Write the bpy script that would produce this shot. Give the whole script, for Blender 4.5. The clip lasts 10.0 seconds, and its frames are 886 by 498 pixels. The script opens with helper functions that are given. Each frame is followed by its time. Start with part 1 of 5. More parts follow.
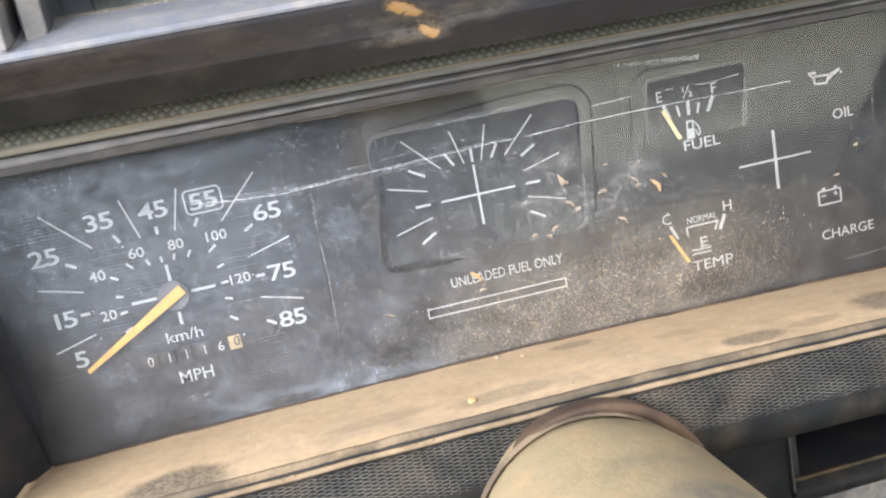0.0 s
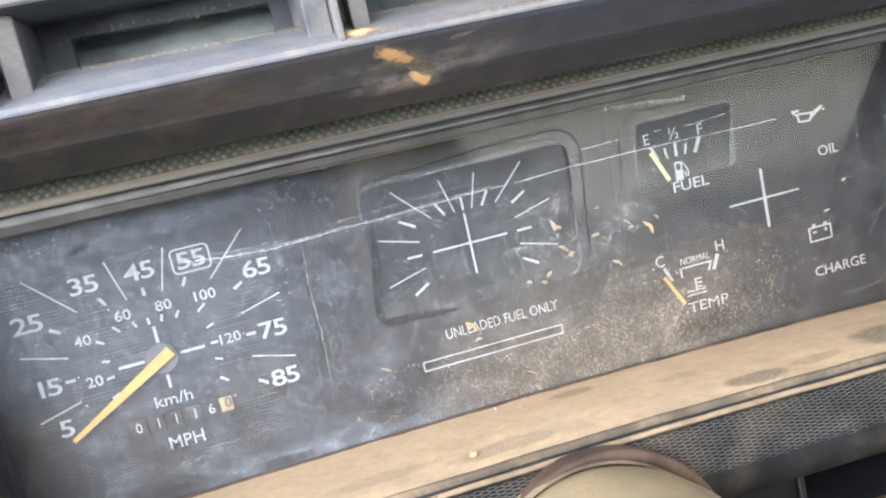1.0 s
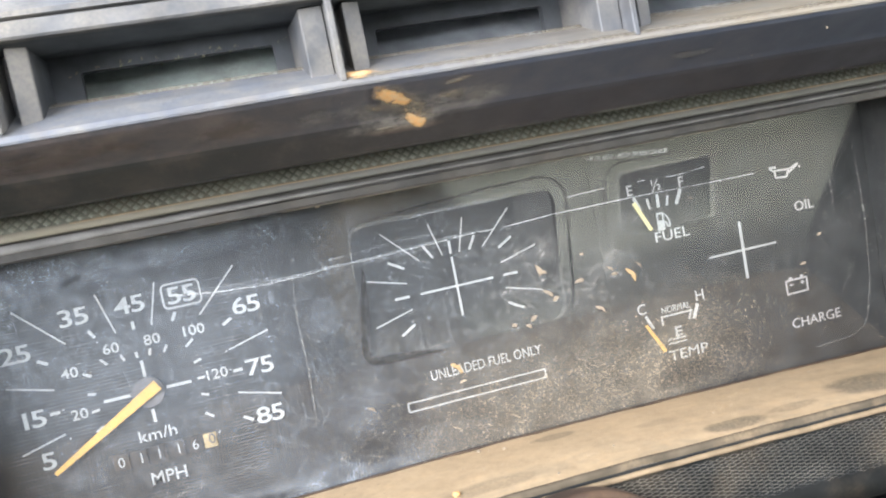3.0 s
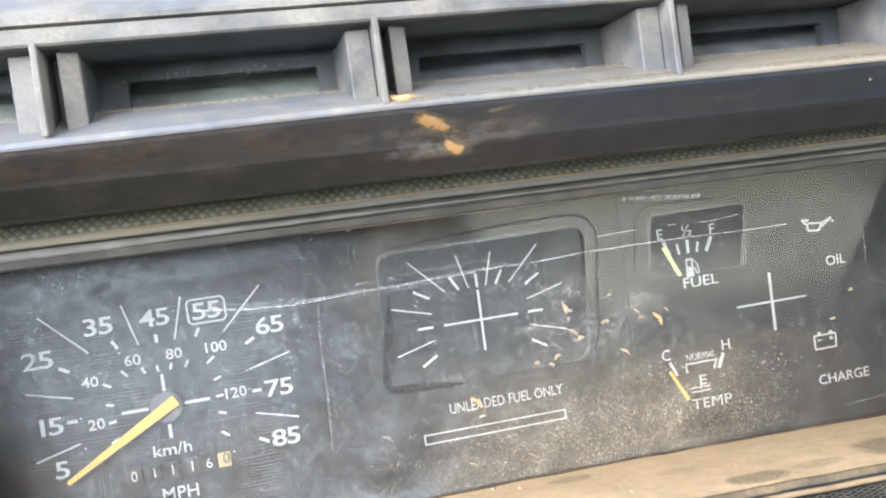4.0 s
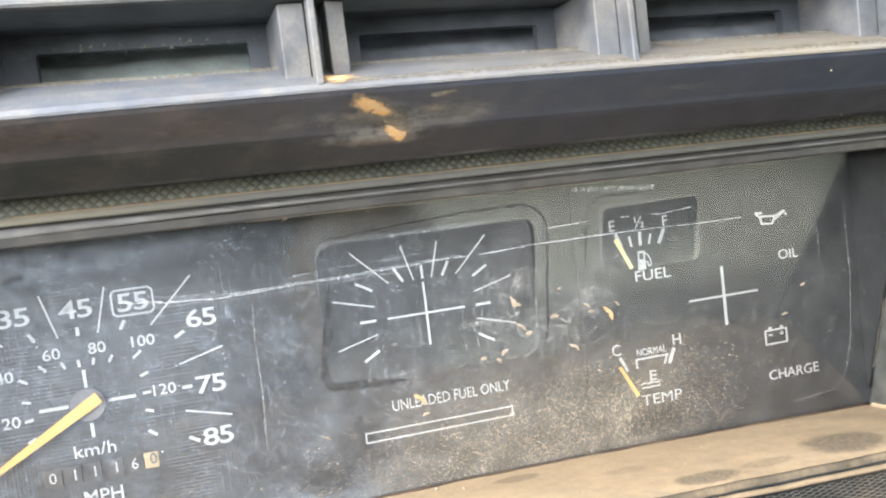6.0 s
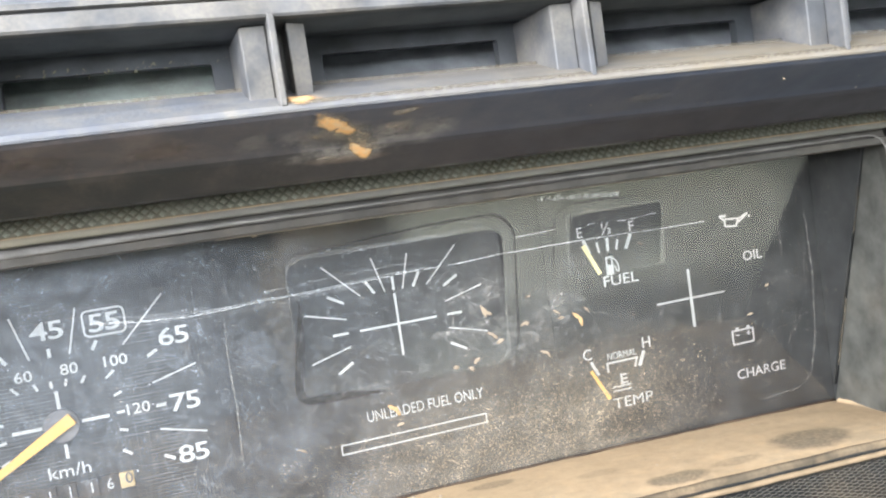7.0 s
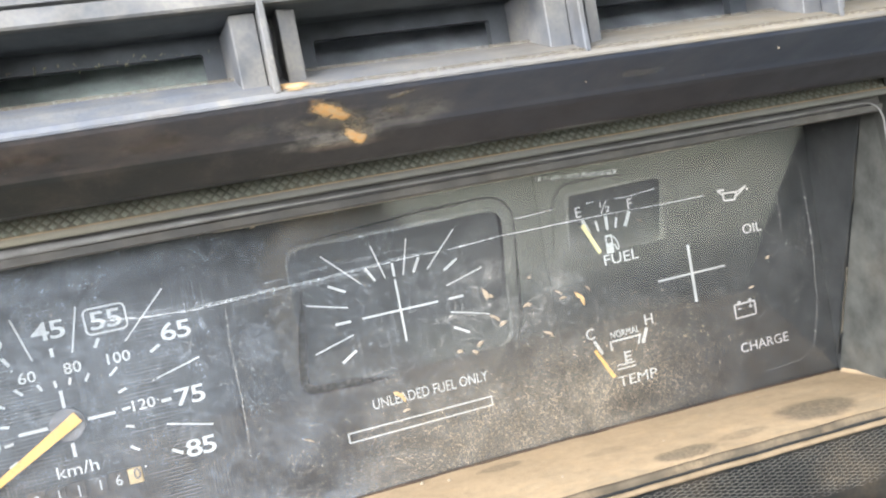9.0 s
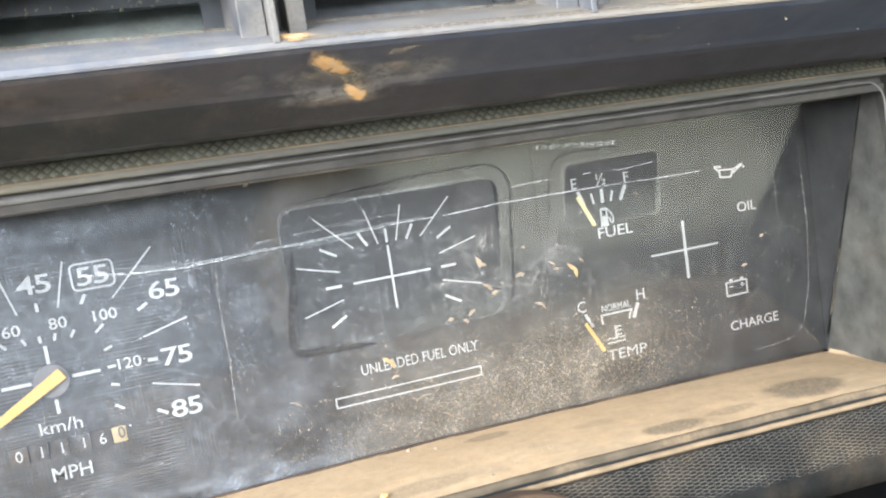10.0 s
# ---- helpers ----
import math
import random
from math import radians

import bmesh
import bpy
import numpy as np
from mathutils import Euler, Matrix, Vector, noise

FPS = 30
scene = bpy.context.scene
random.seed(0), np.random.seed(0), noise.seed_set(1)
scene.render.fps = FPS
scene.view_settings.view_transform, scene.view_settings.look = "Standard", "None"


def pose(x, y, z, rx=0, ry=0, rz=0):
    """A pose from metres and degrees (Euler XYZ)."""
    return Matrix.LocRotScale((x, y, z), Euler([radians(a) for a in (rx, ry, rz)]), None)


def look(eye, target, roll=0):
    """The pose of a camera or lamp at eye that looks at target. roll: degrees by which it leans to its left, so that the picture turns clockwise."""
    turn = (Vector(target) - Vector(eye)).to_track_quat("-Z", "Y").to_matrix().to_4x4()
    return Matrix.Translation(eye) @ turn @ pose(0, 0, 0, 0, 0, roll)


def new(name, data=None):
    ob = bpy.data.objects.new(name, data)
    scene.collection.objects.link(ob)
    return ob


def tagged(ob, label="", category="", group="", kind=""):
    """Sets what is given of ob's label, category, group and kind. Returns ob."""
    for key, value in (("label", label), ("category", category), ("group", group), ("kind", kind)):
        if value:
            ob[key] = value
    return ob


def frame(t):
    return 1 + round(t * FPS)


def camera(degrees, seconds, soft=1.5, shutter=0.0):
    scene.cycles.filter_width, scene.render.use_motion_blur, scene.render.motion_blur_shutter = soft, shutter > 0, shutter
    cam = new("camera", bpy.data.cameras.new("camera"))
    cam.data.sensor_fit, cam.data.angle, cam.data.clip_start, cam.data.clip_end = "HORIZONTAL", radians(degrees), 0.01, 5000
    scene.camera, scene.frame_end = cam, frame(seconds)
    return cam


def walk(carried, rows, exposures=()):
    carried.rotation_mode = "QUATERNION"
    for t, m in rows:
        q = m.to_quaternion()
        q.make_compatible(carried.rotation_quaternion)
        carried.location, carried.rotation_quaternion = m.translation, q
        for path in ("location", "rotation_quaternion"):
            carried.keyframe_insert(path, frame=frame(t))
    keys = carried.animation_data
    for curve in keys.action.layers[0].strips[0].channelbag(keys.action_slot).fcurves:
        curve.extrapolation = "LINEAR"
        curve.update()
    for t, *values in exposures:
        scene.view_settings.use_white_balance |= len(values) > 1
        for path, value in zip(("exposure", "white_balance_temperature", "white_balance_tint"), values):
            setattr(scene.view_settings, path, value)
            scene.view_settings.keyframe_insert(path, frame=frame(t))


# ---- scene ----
cam = camera(55.66, 10.0, soft=2.2)
ROWS = [
    (0, -0.0641, -0.3390, 0.0589, 76.91, 10.81, -10.24),
    (0.5, -0.0667, -0.3352, 0.0547, 78.43, 13.21, -10.76),
    (1, -0.0684, -0.3336, 0.0566, 80.38, 12.68, -11.95),
    (1.5, -0.0697, -0.3320, 0.0551, 81.71, 12.08, -12.86),
    (2, -0.0679, -0.3306, 0.0561, 81.87, 11.90, -13.50),
    (2.5, -0.0650, -0.3257, 0.0549, 81.83, 11.88, -13.90),
    (3, -0.0736, -0.3405, 0.0527, 83.99, 11.09, -13.06),
    (3.2, -0.0742, -0.3346, 0.0503, 85.07, 10.38, -12.16),
    (4.3, -0.0783, -0.3402, 0.0488, 87.21, 6.97, -11.76),
    (4.5, -0.0780, -0.3362, 0.0480, 87.09, 6.49, -11.93),
    (5, -0.0764, -0.3275, 0.0466, 86.60, 5.91, -12.69),
    (5.5, -0.0709, -0.3295, 0.0540, 85.55, 6.58, -13.22),
    (6, -0.0705, -0.3246, 0.0510, 85.47, 6.92, -14.63),
    (6.2, -0.0700, -0.3261, 0.0519, 85.66, 7.08, -15.12),
    (7.3, -0.0682, -0.3289, 0.0536, 85.38, 8.72, -16.54),
    (7.5, -0.0689, -0.3271, 0.0515, 85.22, 8.99, -16.54),
    (8, -0.0698, -0.3300, 0.0517, 84.90, 9.67, -16.57),
    (8.5, -0.0689, -0.3294, 0.0529, 84.70, 10.18, -16.64),
    (9, -0.0689, -0.3279, 0.0522, 84.66, 10.50, -16.65),
    (9.5, -0.0687, -0.3307, 0.0541, 84.81, 10.61, -16.63),
    (10, -0.0715, -0.3240, 0.0480, 83.05, 8.61, -17.40),
]
EXPOSURE = 0.26
walk(cam, [(r[0], pose(*r[1:])) for r in ROWS], exposures=[
    (0.0, EXPOSURE - 0.06, 6390, 14), (0.5, EXPOSURE + 0.0, 6060, 18), (1.0, EXPOSURE + 0.03, 6170, 14), (2.0, EXPOSURE + 0.02, 6290, 16),
    (2.5, EXPOSURE + 0.02, 6320, 13), (4.5, EXPOSURE + 0.16, 6400, 10), (10.0, EXPOSURE + 0.17, 6350, 10)])

# ---- world and light ----
SUN_ELEVATION, SUN_AZIMUTH = 42.0, 115.0  # degrees; azimuth from +y towards +x
world = bpy.data.worlds.new("sky")
scene.world = world
world.use_nodes = True
wn = world.node_tree
wn.nodes.clear()
w_out = wn.nodes.new("ShaderNodeOutputWorld")
w_bg = wn.nodes.new("ShaderNodeBackground")
w_sky = wn.nodes.new("ShaderNodeTexSky")
w_sky.sky_type = "NISHITA"
w_sky.sun_disc = False
w_sky.sun_elevation = radians(SUN_ELEVATION)
w_sky.sun_rotation = radians(SUN_AZIMUTH)
w_bg.inputs["Strength"].default_value = 0.13
wn.links.new(w_sky.outputs[0], w_bg.inputs[0])
wn.links.new(w_bg.outputs[0], w_out.inputs[0])

sun = new("sun", bpy.data.lights.new("sun", "SUN"))
sun.data.energy, sun.data.angle, sun.data.color = 5.0, radians(0.5), (1.0, 0.95, 0.87)
_e, _a = radians(SUN_ELEVATION), radians(SUN_AZIMUTH)
sun_way = Vector((math.sin(_a) * math.cos(_e), math.cos(_a) * math.cos(_e), math.sin(_e)))
sun.matrix_world = look(sun_way * 3, (0, 0, 0))


def window_lamp(name, eye, target, sx, sy, power, color):
    """An area lamp in an opening of the cab that stands in for the sky seen through it."""
    la = bpy.data.lights.new(name, "AREA")
    la.shape, la.size, la.size_y, la.energy, la.color = "RECTANGLE", sx, sy, power, color
    ob = new(name, la)
    ob.matrix_world = look(eye, target)
    return ob


window_lamp("door_light", (-0.69, -0.60, 0.31), (0.0, -0.05, 0.0), 0.80, 0.5, 34.0, (0.95, 0.965, 1.0))
window_lamp("windshield_light", (0.10, 0.22, 0.42), (0.0, -0.15, 0.08), 1.3, 0.40, 10.5, (0.78, 0.87, 1.0))
window_lamp("rear_light", (0.2, -1.24, 0.35), (0.0, 0.0, 0.0), 1.2, 0.35, 8.5, (0.95, 0.965, 1.0))
window_lamp("passenger_light", (0.98, -0.55, 0.30), (0.0, -0.05, 0.0), 0.80, 0.5, 8.0, (0.95, 0.965, 1.0))

# ---- materials ----
def material(name, build):
    m = bpy.data.materials.new(name)
    m.use_nodes = True
    nt = m.node_tree
    nt.nodes.clear()
    out = nt.nodes.new("ShaderNodeOutputMaterial")
    build(nt, out)
    return m


class N:
    """A short hand for building node trees."""

    def __init__(self, nt):
        self.nt = nt

    def add(self, kind, **values):
        n = self.nt.nodes.new(kind)
        for k, v in values.items():
            n.inputs[k].default_value = v
        return n

    def link(self, a, b):
        self.nt.links.new(a, b)

    def coords(self, scale=(1, 1, 1), loc=(0, 0, 0)):
        g = self.nt.nodes.new("ShaderNodeNewGeometry")
        m = self.nt.nodes.new("ShaderNodeMapping")
        m.inputs["Scale"].default_value = scale
        m.inputs["Location"].default_value = loc
        self.link(g.outputs["Position"], m.inputs["Vector"])
        return m.outputs["Vector"]

    def noise(self, scale, detail=4.0, rough=0.55, vec=None, distort=0.0):
        n = self.add("ShaderNodeTexNoise", Scale=scale, Detail=detail, Roughness=rough, Distortion=distort)
        self.link(vec if vec is not None else self.coords(), n.inputs["Vector"])
        return n.outputs["Fac"]

    def ramp(self, fac, stops):
        r = self.nt.nodes.new("ShaderNodeValToRGB")
        el = r.color_ramp.elements
        while len(el) < len(stops):
            el.new(0.5)
        for e, (p, c) in zip(el, stops):
            e.position = p
            e.color = (c, c, c, 1) if not hasattr(c, "__len__") else (*c, 1)
        self.link(fac, r.inputs["Fac"])
        return r.outputs["Color"]

    def mix(self, fac, a, b, mode="MIX"):
        m = self.nt.nodes.new("ShaderNodeMix")
        m.data_type, m.blend_type = "RGBA", mode
        for key, v in ((0, fac), (6, a), (7, b)):
            if hasattr(v, "is_linked") or hasattr(v, "links"):
                self.link(v, m.inputs[key])
            else:
                m.inputs[key].default_value = v if key == 0 else (*v, 1)
        return m.outputs[2]

    def math(self, op, a, b=0.0):
        m = self.nt.nodes.new("ShaderNodeMath")
        m.operation = op
        for i, v in ((0, a), (1, b)):
            if hasattr(v, "links"):
                self.link(v, m.inputs[i])
            else:
                m.inputs[i].default_value = v
        return m.outputs[0]

    def bump(self, height, strength, distance):
        b = self.add("ShaderNodeBump", Strength=strength, Distance=distance)
        self.link(height, b.inputs["Height"])
        return b.outputs["Normal"]

    def surface(self, out, color, rough=0.5, metal=0.0, normal=None, spec=0.5):
        p = self.nt.nodes.new("ShaderNodeBsdfPrincipled")
        for key, v in (("Base Color", color), ("Roughness", rough), ("Metallic", metal), ("Specular IOR Level", spec)):
            if hasattr(v, "links"):
                self.link(v, p.inputs[key])
            else:
                p.inputs[key].default_value = (*v, 1) if key == "Base Color" else v
        if normal is not None:
            self.link(normal, p.inputs["Normal"])
        self.link(p.outputs[0], out.inputs["Surface"])
        return p


DUST = (0.50, 0.36, 0.21)


def plastic(name, base, dust=0.25, rough=0.5, grain=900.0, dust_color=DUST, spec=0.5, lo=0.45, hi=0.75, mottled=0.35, relief=0.25):
    """Moulded plastic with fine grain, smudges and uneven dust."""

    def build(nt, out):
        n = N(nt)
        big = n.noise(38.0, 5.0, 0.62)
        fine = n.noise(grain, 3.0)
        tone = n.ramp(n.noise(90.0, 4.0), [(0.3, 1.0 - mottled), (0.7, 1.0 + mottled)])
        c = n.mix(1.0, base, tone, "MULTIPLY")
        mask = n.math("MULTIPLY", n.ramp(big, [(lo, 0.0), (hi, 1.0)]), dust)
        mask = n.math("MULTIPLY", mask, n.ramp(fine, [(0.3, 0.5), (0.65, 1.0)]))
        c = n.mix(mask, c, dust_color)
        r = n.math("ADD", n.math("MULTIPLY", mask, 0.4), rough)
        n.surface(out, c, r, 0.0, n.bump(fine, relief, 0.0003) if relief else None, spec)

    return material(name, build)


M_FACE = plastic("gauge_face", (0.026, 0.027, 0.0275), 0.02, 0.85, 700.0, relief=0.0)
M_PRINT = plastic("white_print", (0.445, 0.458, 0.453), 0.3, 0.6, mottled=0.14, relief=0.0)
M_DIMPRINT = plastic("grey_print", (0.46, 0.44, 0.43), 0.3, 0.6, mottled=0.15, relief=0.0)
M_NEEDLE = plastic("yellow_needle", (0.74, 0.43, 0.10), 0.2, 0.5, mottled=0.15)
M_PALENEEDLE = plastic("pale_needle", (0.75, 0.66, 0.32), 0.15, 0.5, mottled=0.1)
M_HUB = plastic("needle_hub", (0.10, 0.10, 0.11), 0.2, 0.5)
M_WHEEL = plastic("odometer_wheel", (0.035, 0.033, 0.032), 0.25, 0.5)
M_TENTHS = plastic("tan_wheel", (0.42, 0.32, 0.17), 0.3, 0.6, mottled=0.3)
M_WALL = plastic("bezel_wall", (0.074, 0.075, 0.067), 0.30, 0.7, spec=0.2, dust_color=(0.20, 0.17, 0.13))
M_BEZEL = plastic("bezel_plastic", (0.056, 0.053, 0.049), 0.25, 0.55, dust_color=(0.24, 0.20, 0.15))
M_TRIM = plastic("trim_bead", (0.215, 0.210, 0.200), 0.45, 0.9, spec=0.06, mottled=0.22, dust_color=(0.11, 0.10, 0.09), lo=0.42, hi=0.62)
M_VENT = plastic("vent_plastic", (0.066, 0.069, 0.075), 0.55, 0.6, dust_color=(0.25, 0.225, 0.185), lo=0.42, hi=0.64)
M_VENTDARK = plastic("vent_dark", (0.060, 0.066, 0.073), 0.2, 0.7, dust_color=(0.2, 0.19, 0.17), spec=0.3)
# near black: shade of the left wall and pocket put into the colour
M_SHADEBLACK = plastic("shade_black", (0.006, 0.007, 0.009), 0.05, 0.6)
M_DUST = plastic("dust_layer", (0.31, 0.225, 0.142), 0.5, 0.9, 1500.0, (0.40, 0.30, 0.19), 0.1, mottled=0.12)
M_PANEL = plastic("lower_panel", (0.012, 0.0125, 0.012), 0.10, 0.7, spec=0.15)
M_BROWN = plastic("brown_edge", (0.036, 0.0215, 0.013), 0.4, 0.75, dust_color=(0.20, 0.135, 0.075))
M_COLLAR = plastic("brown_collar", (0.046, 0.026, 0.015), 0.5, 0.75, dust_color=(0.16, 0.10, 0.055), lo=0.42, hi=0.62)
M_COLUMNRIM = plastic("column_rim", (0.085, 0.062, 0.040), 0.7, 0.85, dust_color=(0.24, 0.18, 0.115), lo=0.44, hi=0.60, mottled=0.4)
M_SEAT = plastic("seat_cloth", (0.61, 0.615, 0.49), 0.0, 0.9, 30.0, spec=0.1, mottled=0.04, relief=0.0)
M_CAB = plastic("cab_lining", (0.20, 0.20, 0.19), 0.3, 0.8)


def dial_material():
    """Charcoal dial with fine engraved lines both ways, worn and uneven."""

    def build(nt, out):
        n = N(nt)
        g = nt.nodes.new("ShaderNodeNewGeometry")
        sp = nt.nodes.new("ShaderNodeSeparateXYZ")
        n.link(g.outputs["Position"], sp.inputs[0])

        def fade(axis, start, end):
            r = nt.nodes.new("ShaderNodeMapRange")
            r.inputs["From Min"].default_value, r.inputs["From Max"].default_value = start, end
            n.link(sp.outputs[axis], r.inputs["Value"])
            return r.outputs[0]

        lines = None
        for axis, scale, right_end in (("X", 226.0, -0.0705), ("Z", 222.0, -0.086)):
            w = n.add("ShaderNodeTexWave", Scale=scale, Distortion=0.8, Detail=1.0)
            w.wave_type, w.bands_direction = "BANDS", axis
            n.link(n.coords(), w.inputs["Vector"])
            line = n.ramp(w.outputs["Fac"], [(0.90, 0.0), (0.985, 1.0)])
            patch = n.ramp(n.noise(45.0 if axis == "X" else 38.0, 4.0, 0.6, n.coords(loc=(3.0 if axis == "X" else 7.0, 0, 0))), [(0.36, 0.12), (0.60, 1.0)])
            each = n.noise(1.0, 2.0, 0.5, n.coords((720.0, 10.0, 40.0) if axis == "X" else (40.0, 10.0, 700.0)))
            patch = n.math("MULTIPLY", patch, n.ramp(each, [(0.34, 0.2), (0.62, 1.0)]))
            line = n.math("MULTIPLY", n.math("MULTIPLY", line, n.math("MULTIPLY", patch, 0.6 if axis == "X" else 1.0)), fade("X", right_end + 0.003, right_end - 0.004))
            lines = line if lines is None else n.math("MAXIMUM", lines, line)
        for axis, start, end in (("X", -0.188, -0.178), ("Z", 0.0325, 0.026), ("Z", -0.065, -0.055)):
            lines = n.math("MULTIPLY", lines, fade(axis, start, end))
        tone = n.ramp(n.noise(70.0, 5.0), [(0.3, 0.7), (0.7, 1.4)])
        c = n.mix(1.0, (0.024, 0.025, 0.026), tone, "MULTIPLY")
        c = n.mix(n.math("MULTIPLY", lines, 0.8), c, (0.24, 0.24, 0.24))
        n.surface(out, c, 0.75, 0.0, n.bump(lines, 0.2, 0.0002))

    return material("dial_lines", build)


M_DIAL = dial_material()


def ellipse_mask(n, cx, cy, rx, ry, axes=("X", "Y"), soft=0.45, wobble=0.5):
    """One inside an uneven ellipse on a surface, fading to nought at its rim; in metres."""
    g = n.nt.nodes.new("ShaderNodeNewGeometry")
    s = n.nt.nodes.new("ShaderNodeSeparateXYZ")
    n.link(g.outputs["Position"], s.inputs[0])
    dx = n.math("DIVIDE", n.math("SUBTRACT", s.outputs[axes[0]], cx), rx)
    dy = n.math("DIVIDE", n.math("SUBTRACT", s.outputs[axes[1]], cy), ry)
    d = n.math("ADD", n.math("MULTIPLY", dx, dx), n.math("MULTIPLY", dy, dy))
    d = n.math("ADD", d, n.math("MULTIPLY", n.math("SUBTRACT", n.noise(140.0, 4.0), 0.5), 2 * wobble))
    return n.ramp(n.math("MULTIPLY", d, 0.5), [(0.5 - 0.5 * soft, 1.0), (0.5 + 0.2 * soft, 0.0)])


def masks(n, spots, axes, soft=0.45, wobble=0.5):
    m = None
    for cx, cy, rx, ry, amount in spots:
        k = n.math("MULTIPLY", ellipse_mask(n, cx, cy, rx, ry, axes, soft, wobble), amount)
        m = k if m is None else n.math("MAXIMUM", m, k)
    return m


def ledge_material():
    """Thick tan dust with wiped finger marks and streaks where the dark plastic shows."""

    def build(nt, out):
        n = N(nt)
        fine = n.noise(1600.0, 4.0)
        c = n.mix(n.ramp(n.noise(32.0, 5.0, 0.6), [(0.35, 0.0), (0.7, 1.0)]), (0.445, 0.331, 0.207), (0.396, 0.292, 0.182))
        c = n.mix(1.0, c, n.ramp(n.noise(240.0, 7.0, 0.72), [(0.36, 0.90), (0.5, 1.0), (0.66, 1.07)]), "MULTIPLY")
        c = n.mix(n.math("MULTIPLY", n.ramp(fine, [(0.35, 1.0), (0.55, 0.0)]), 0.12), c, (0.28, 0.20, 0.125))
        c = n.mix(n.ramp(n.noise(58.0, 8.0, 0.7, n.coords(loc=(4.0, 2.0, 0.0))), [(0.58, 0.0), (0.66, 0.20)]), c, (0.25, 0.20, 0.14))
        wiped = masks(n, ((-0.134, -0.054, 0.019, 0.012, 0.9), (0.087, -0.053, 0.013, 0.006, 0.7), (0.154, -0.045, 0.018, 0.012, 0.75), (0.026, -0.014, 0.010, 0.005, 0.5),
                          (-0.012, -0.050, 0.022, 0.006, 0.4), (0.115, -0.050, 0.012, 0.004, 0.35), (0.066, -0.030, 0.010, 0.004, 0.25), (-0.06, -0.045, 0.02, 0.005, 0.3)), ("X", "Y"))
        streak = n.ramp(n.noise(1.0, 5.0, 0.6, n.coords((40.0, 90.0, 40.0))), [(0.56, 0.0), (0.72, 0.20)])
        wiped = n.math("MAXIMUM", wiped, streak)
        g = nt.nodes.new("ShaderNodeNewGeometry")
        at = nt.nodes.new("ShaderNodeSeparateXYZ")
        n.link(g.outputs["Position"], at.inputs[0])
        front = nt.nodes.new("ShaderNodeMapRange")
        front.inputs["From Min"].default_value, front.inputs["From Max"].default_value = -0.034, -0.058
        n.link(at.outputs["Y"], front.inputs["Value"])
        film = n.ramp(n.noise(1.0, 8.0, 0.72, n.coords((48.0, 120.0, 48.0), (2.0, 5.0, 0.0)), 0.6), [(0.46, 0.0), (0.60, 0.55)])
        c = n.mix(n.math("MULTIPLY", film, n.math("ADD", n.math("MULTIPLY", front.outputs[0], 0.75), 0.25)), c, (0.285, 0.235, 0.165))
        c = n.mix(n.ramp(n.noise(85.0, 6.0, 0.68, n.coords(loc=(9.0, 1.0, 3.0))), [(0.54, 0.0), (0.68, 0.35)]), c, (0.50, 0.345, 0.195))
        c = n.mix(n.math("MULTIPLY", wiped, n.ramp(n.noise(700.0, 3.0), [(0.3, 0.55), (0.6, 1.0)])), c, (0.10, 0.088, 0.068))
        bumps = n.math("ADD", fine, n.math("MULTIPLY", n.noise(260.0, 4.0), 1.5))
        n.surface(out, c, 0.95, 0.0, n.bump(bumps, 0.25, 0.0005), 0.1)

    return material("ledge_dust", build)


M_LEDGE = ledge_material()


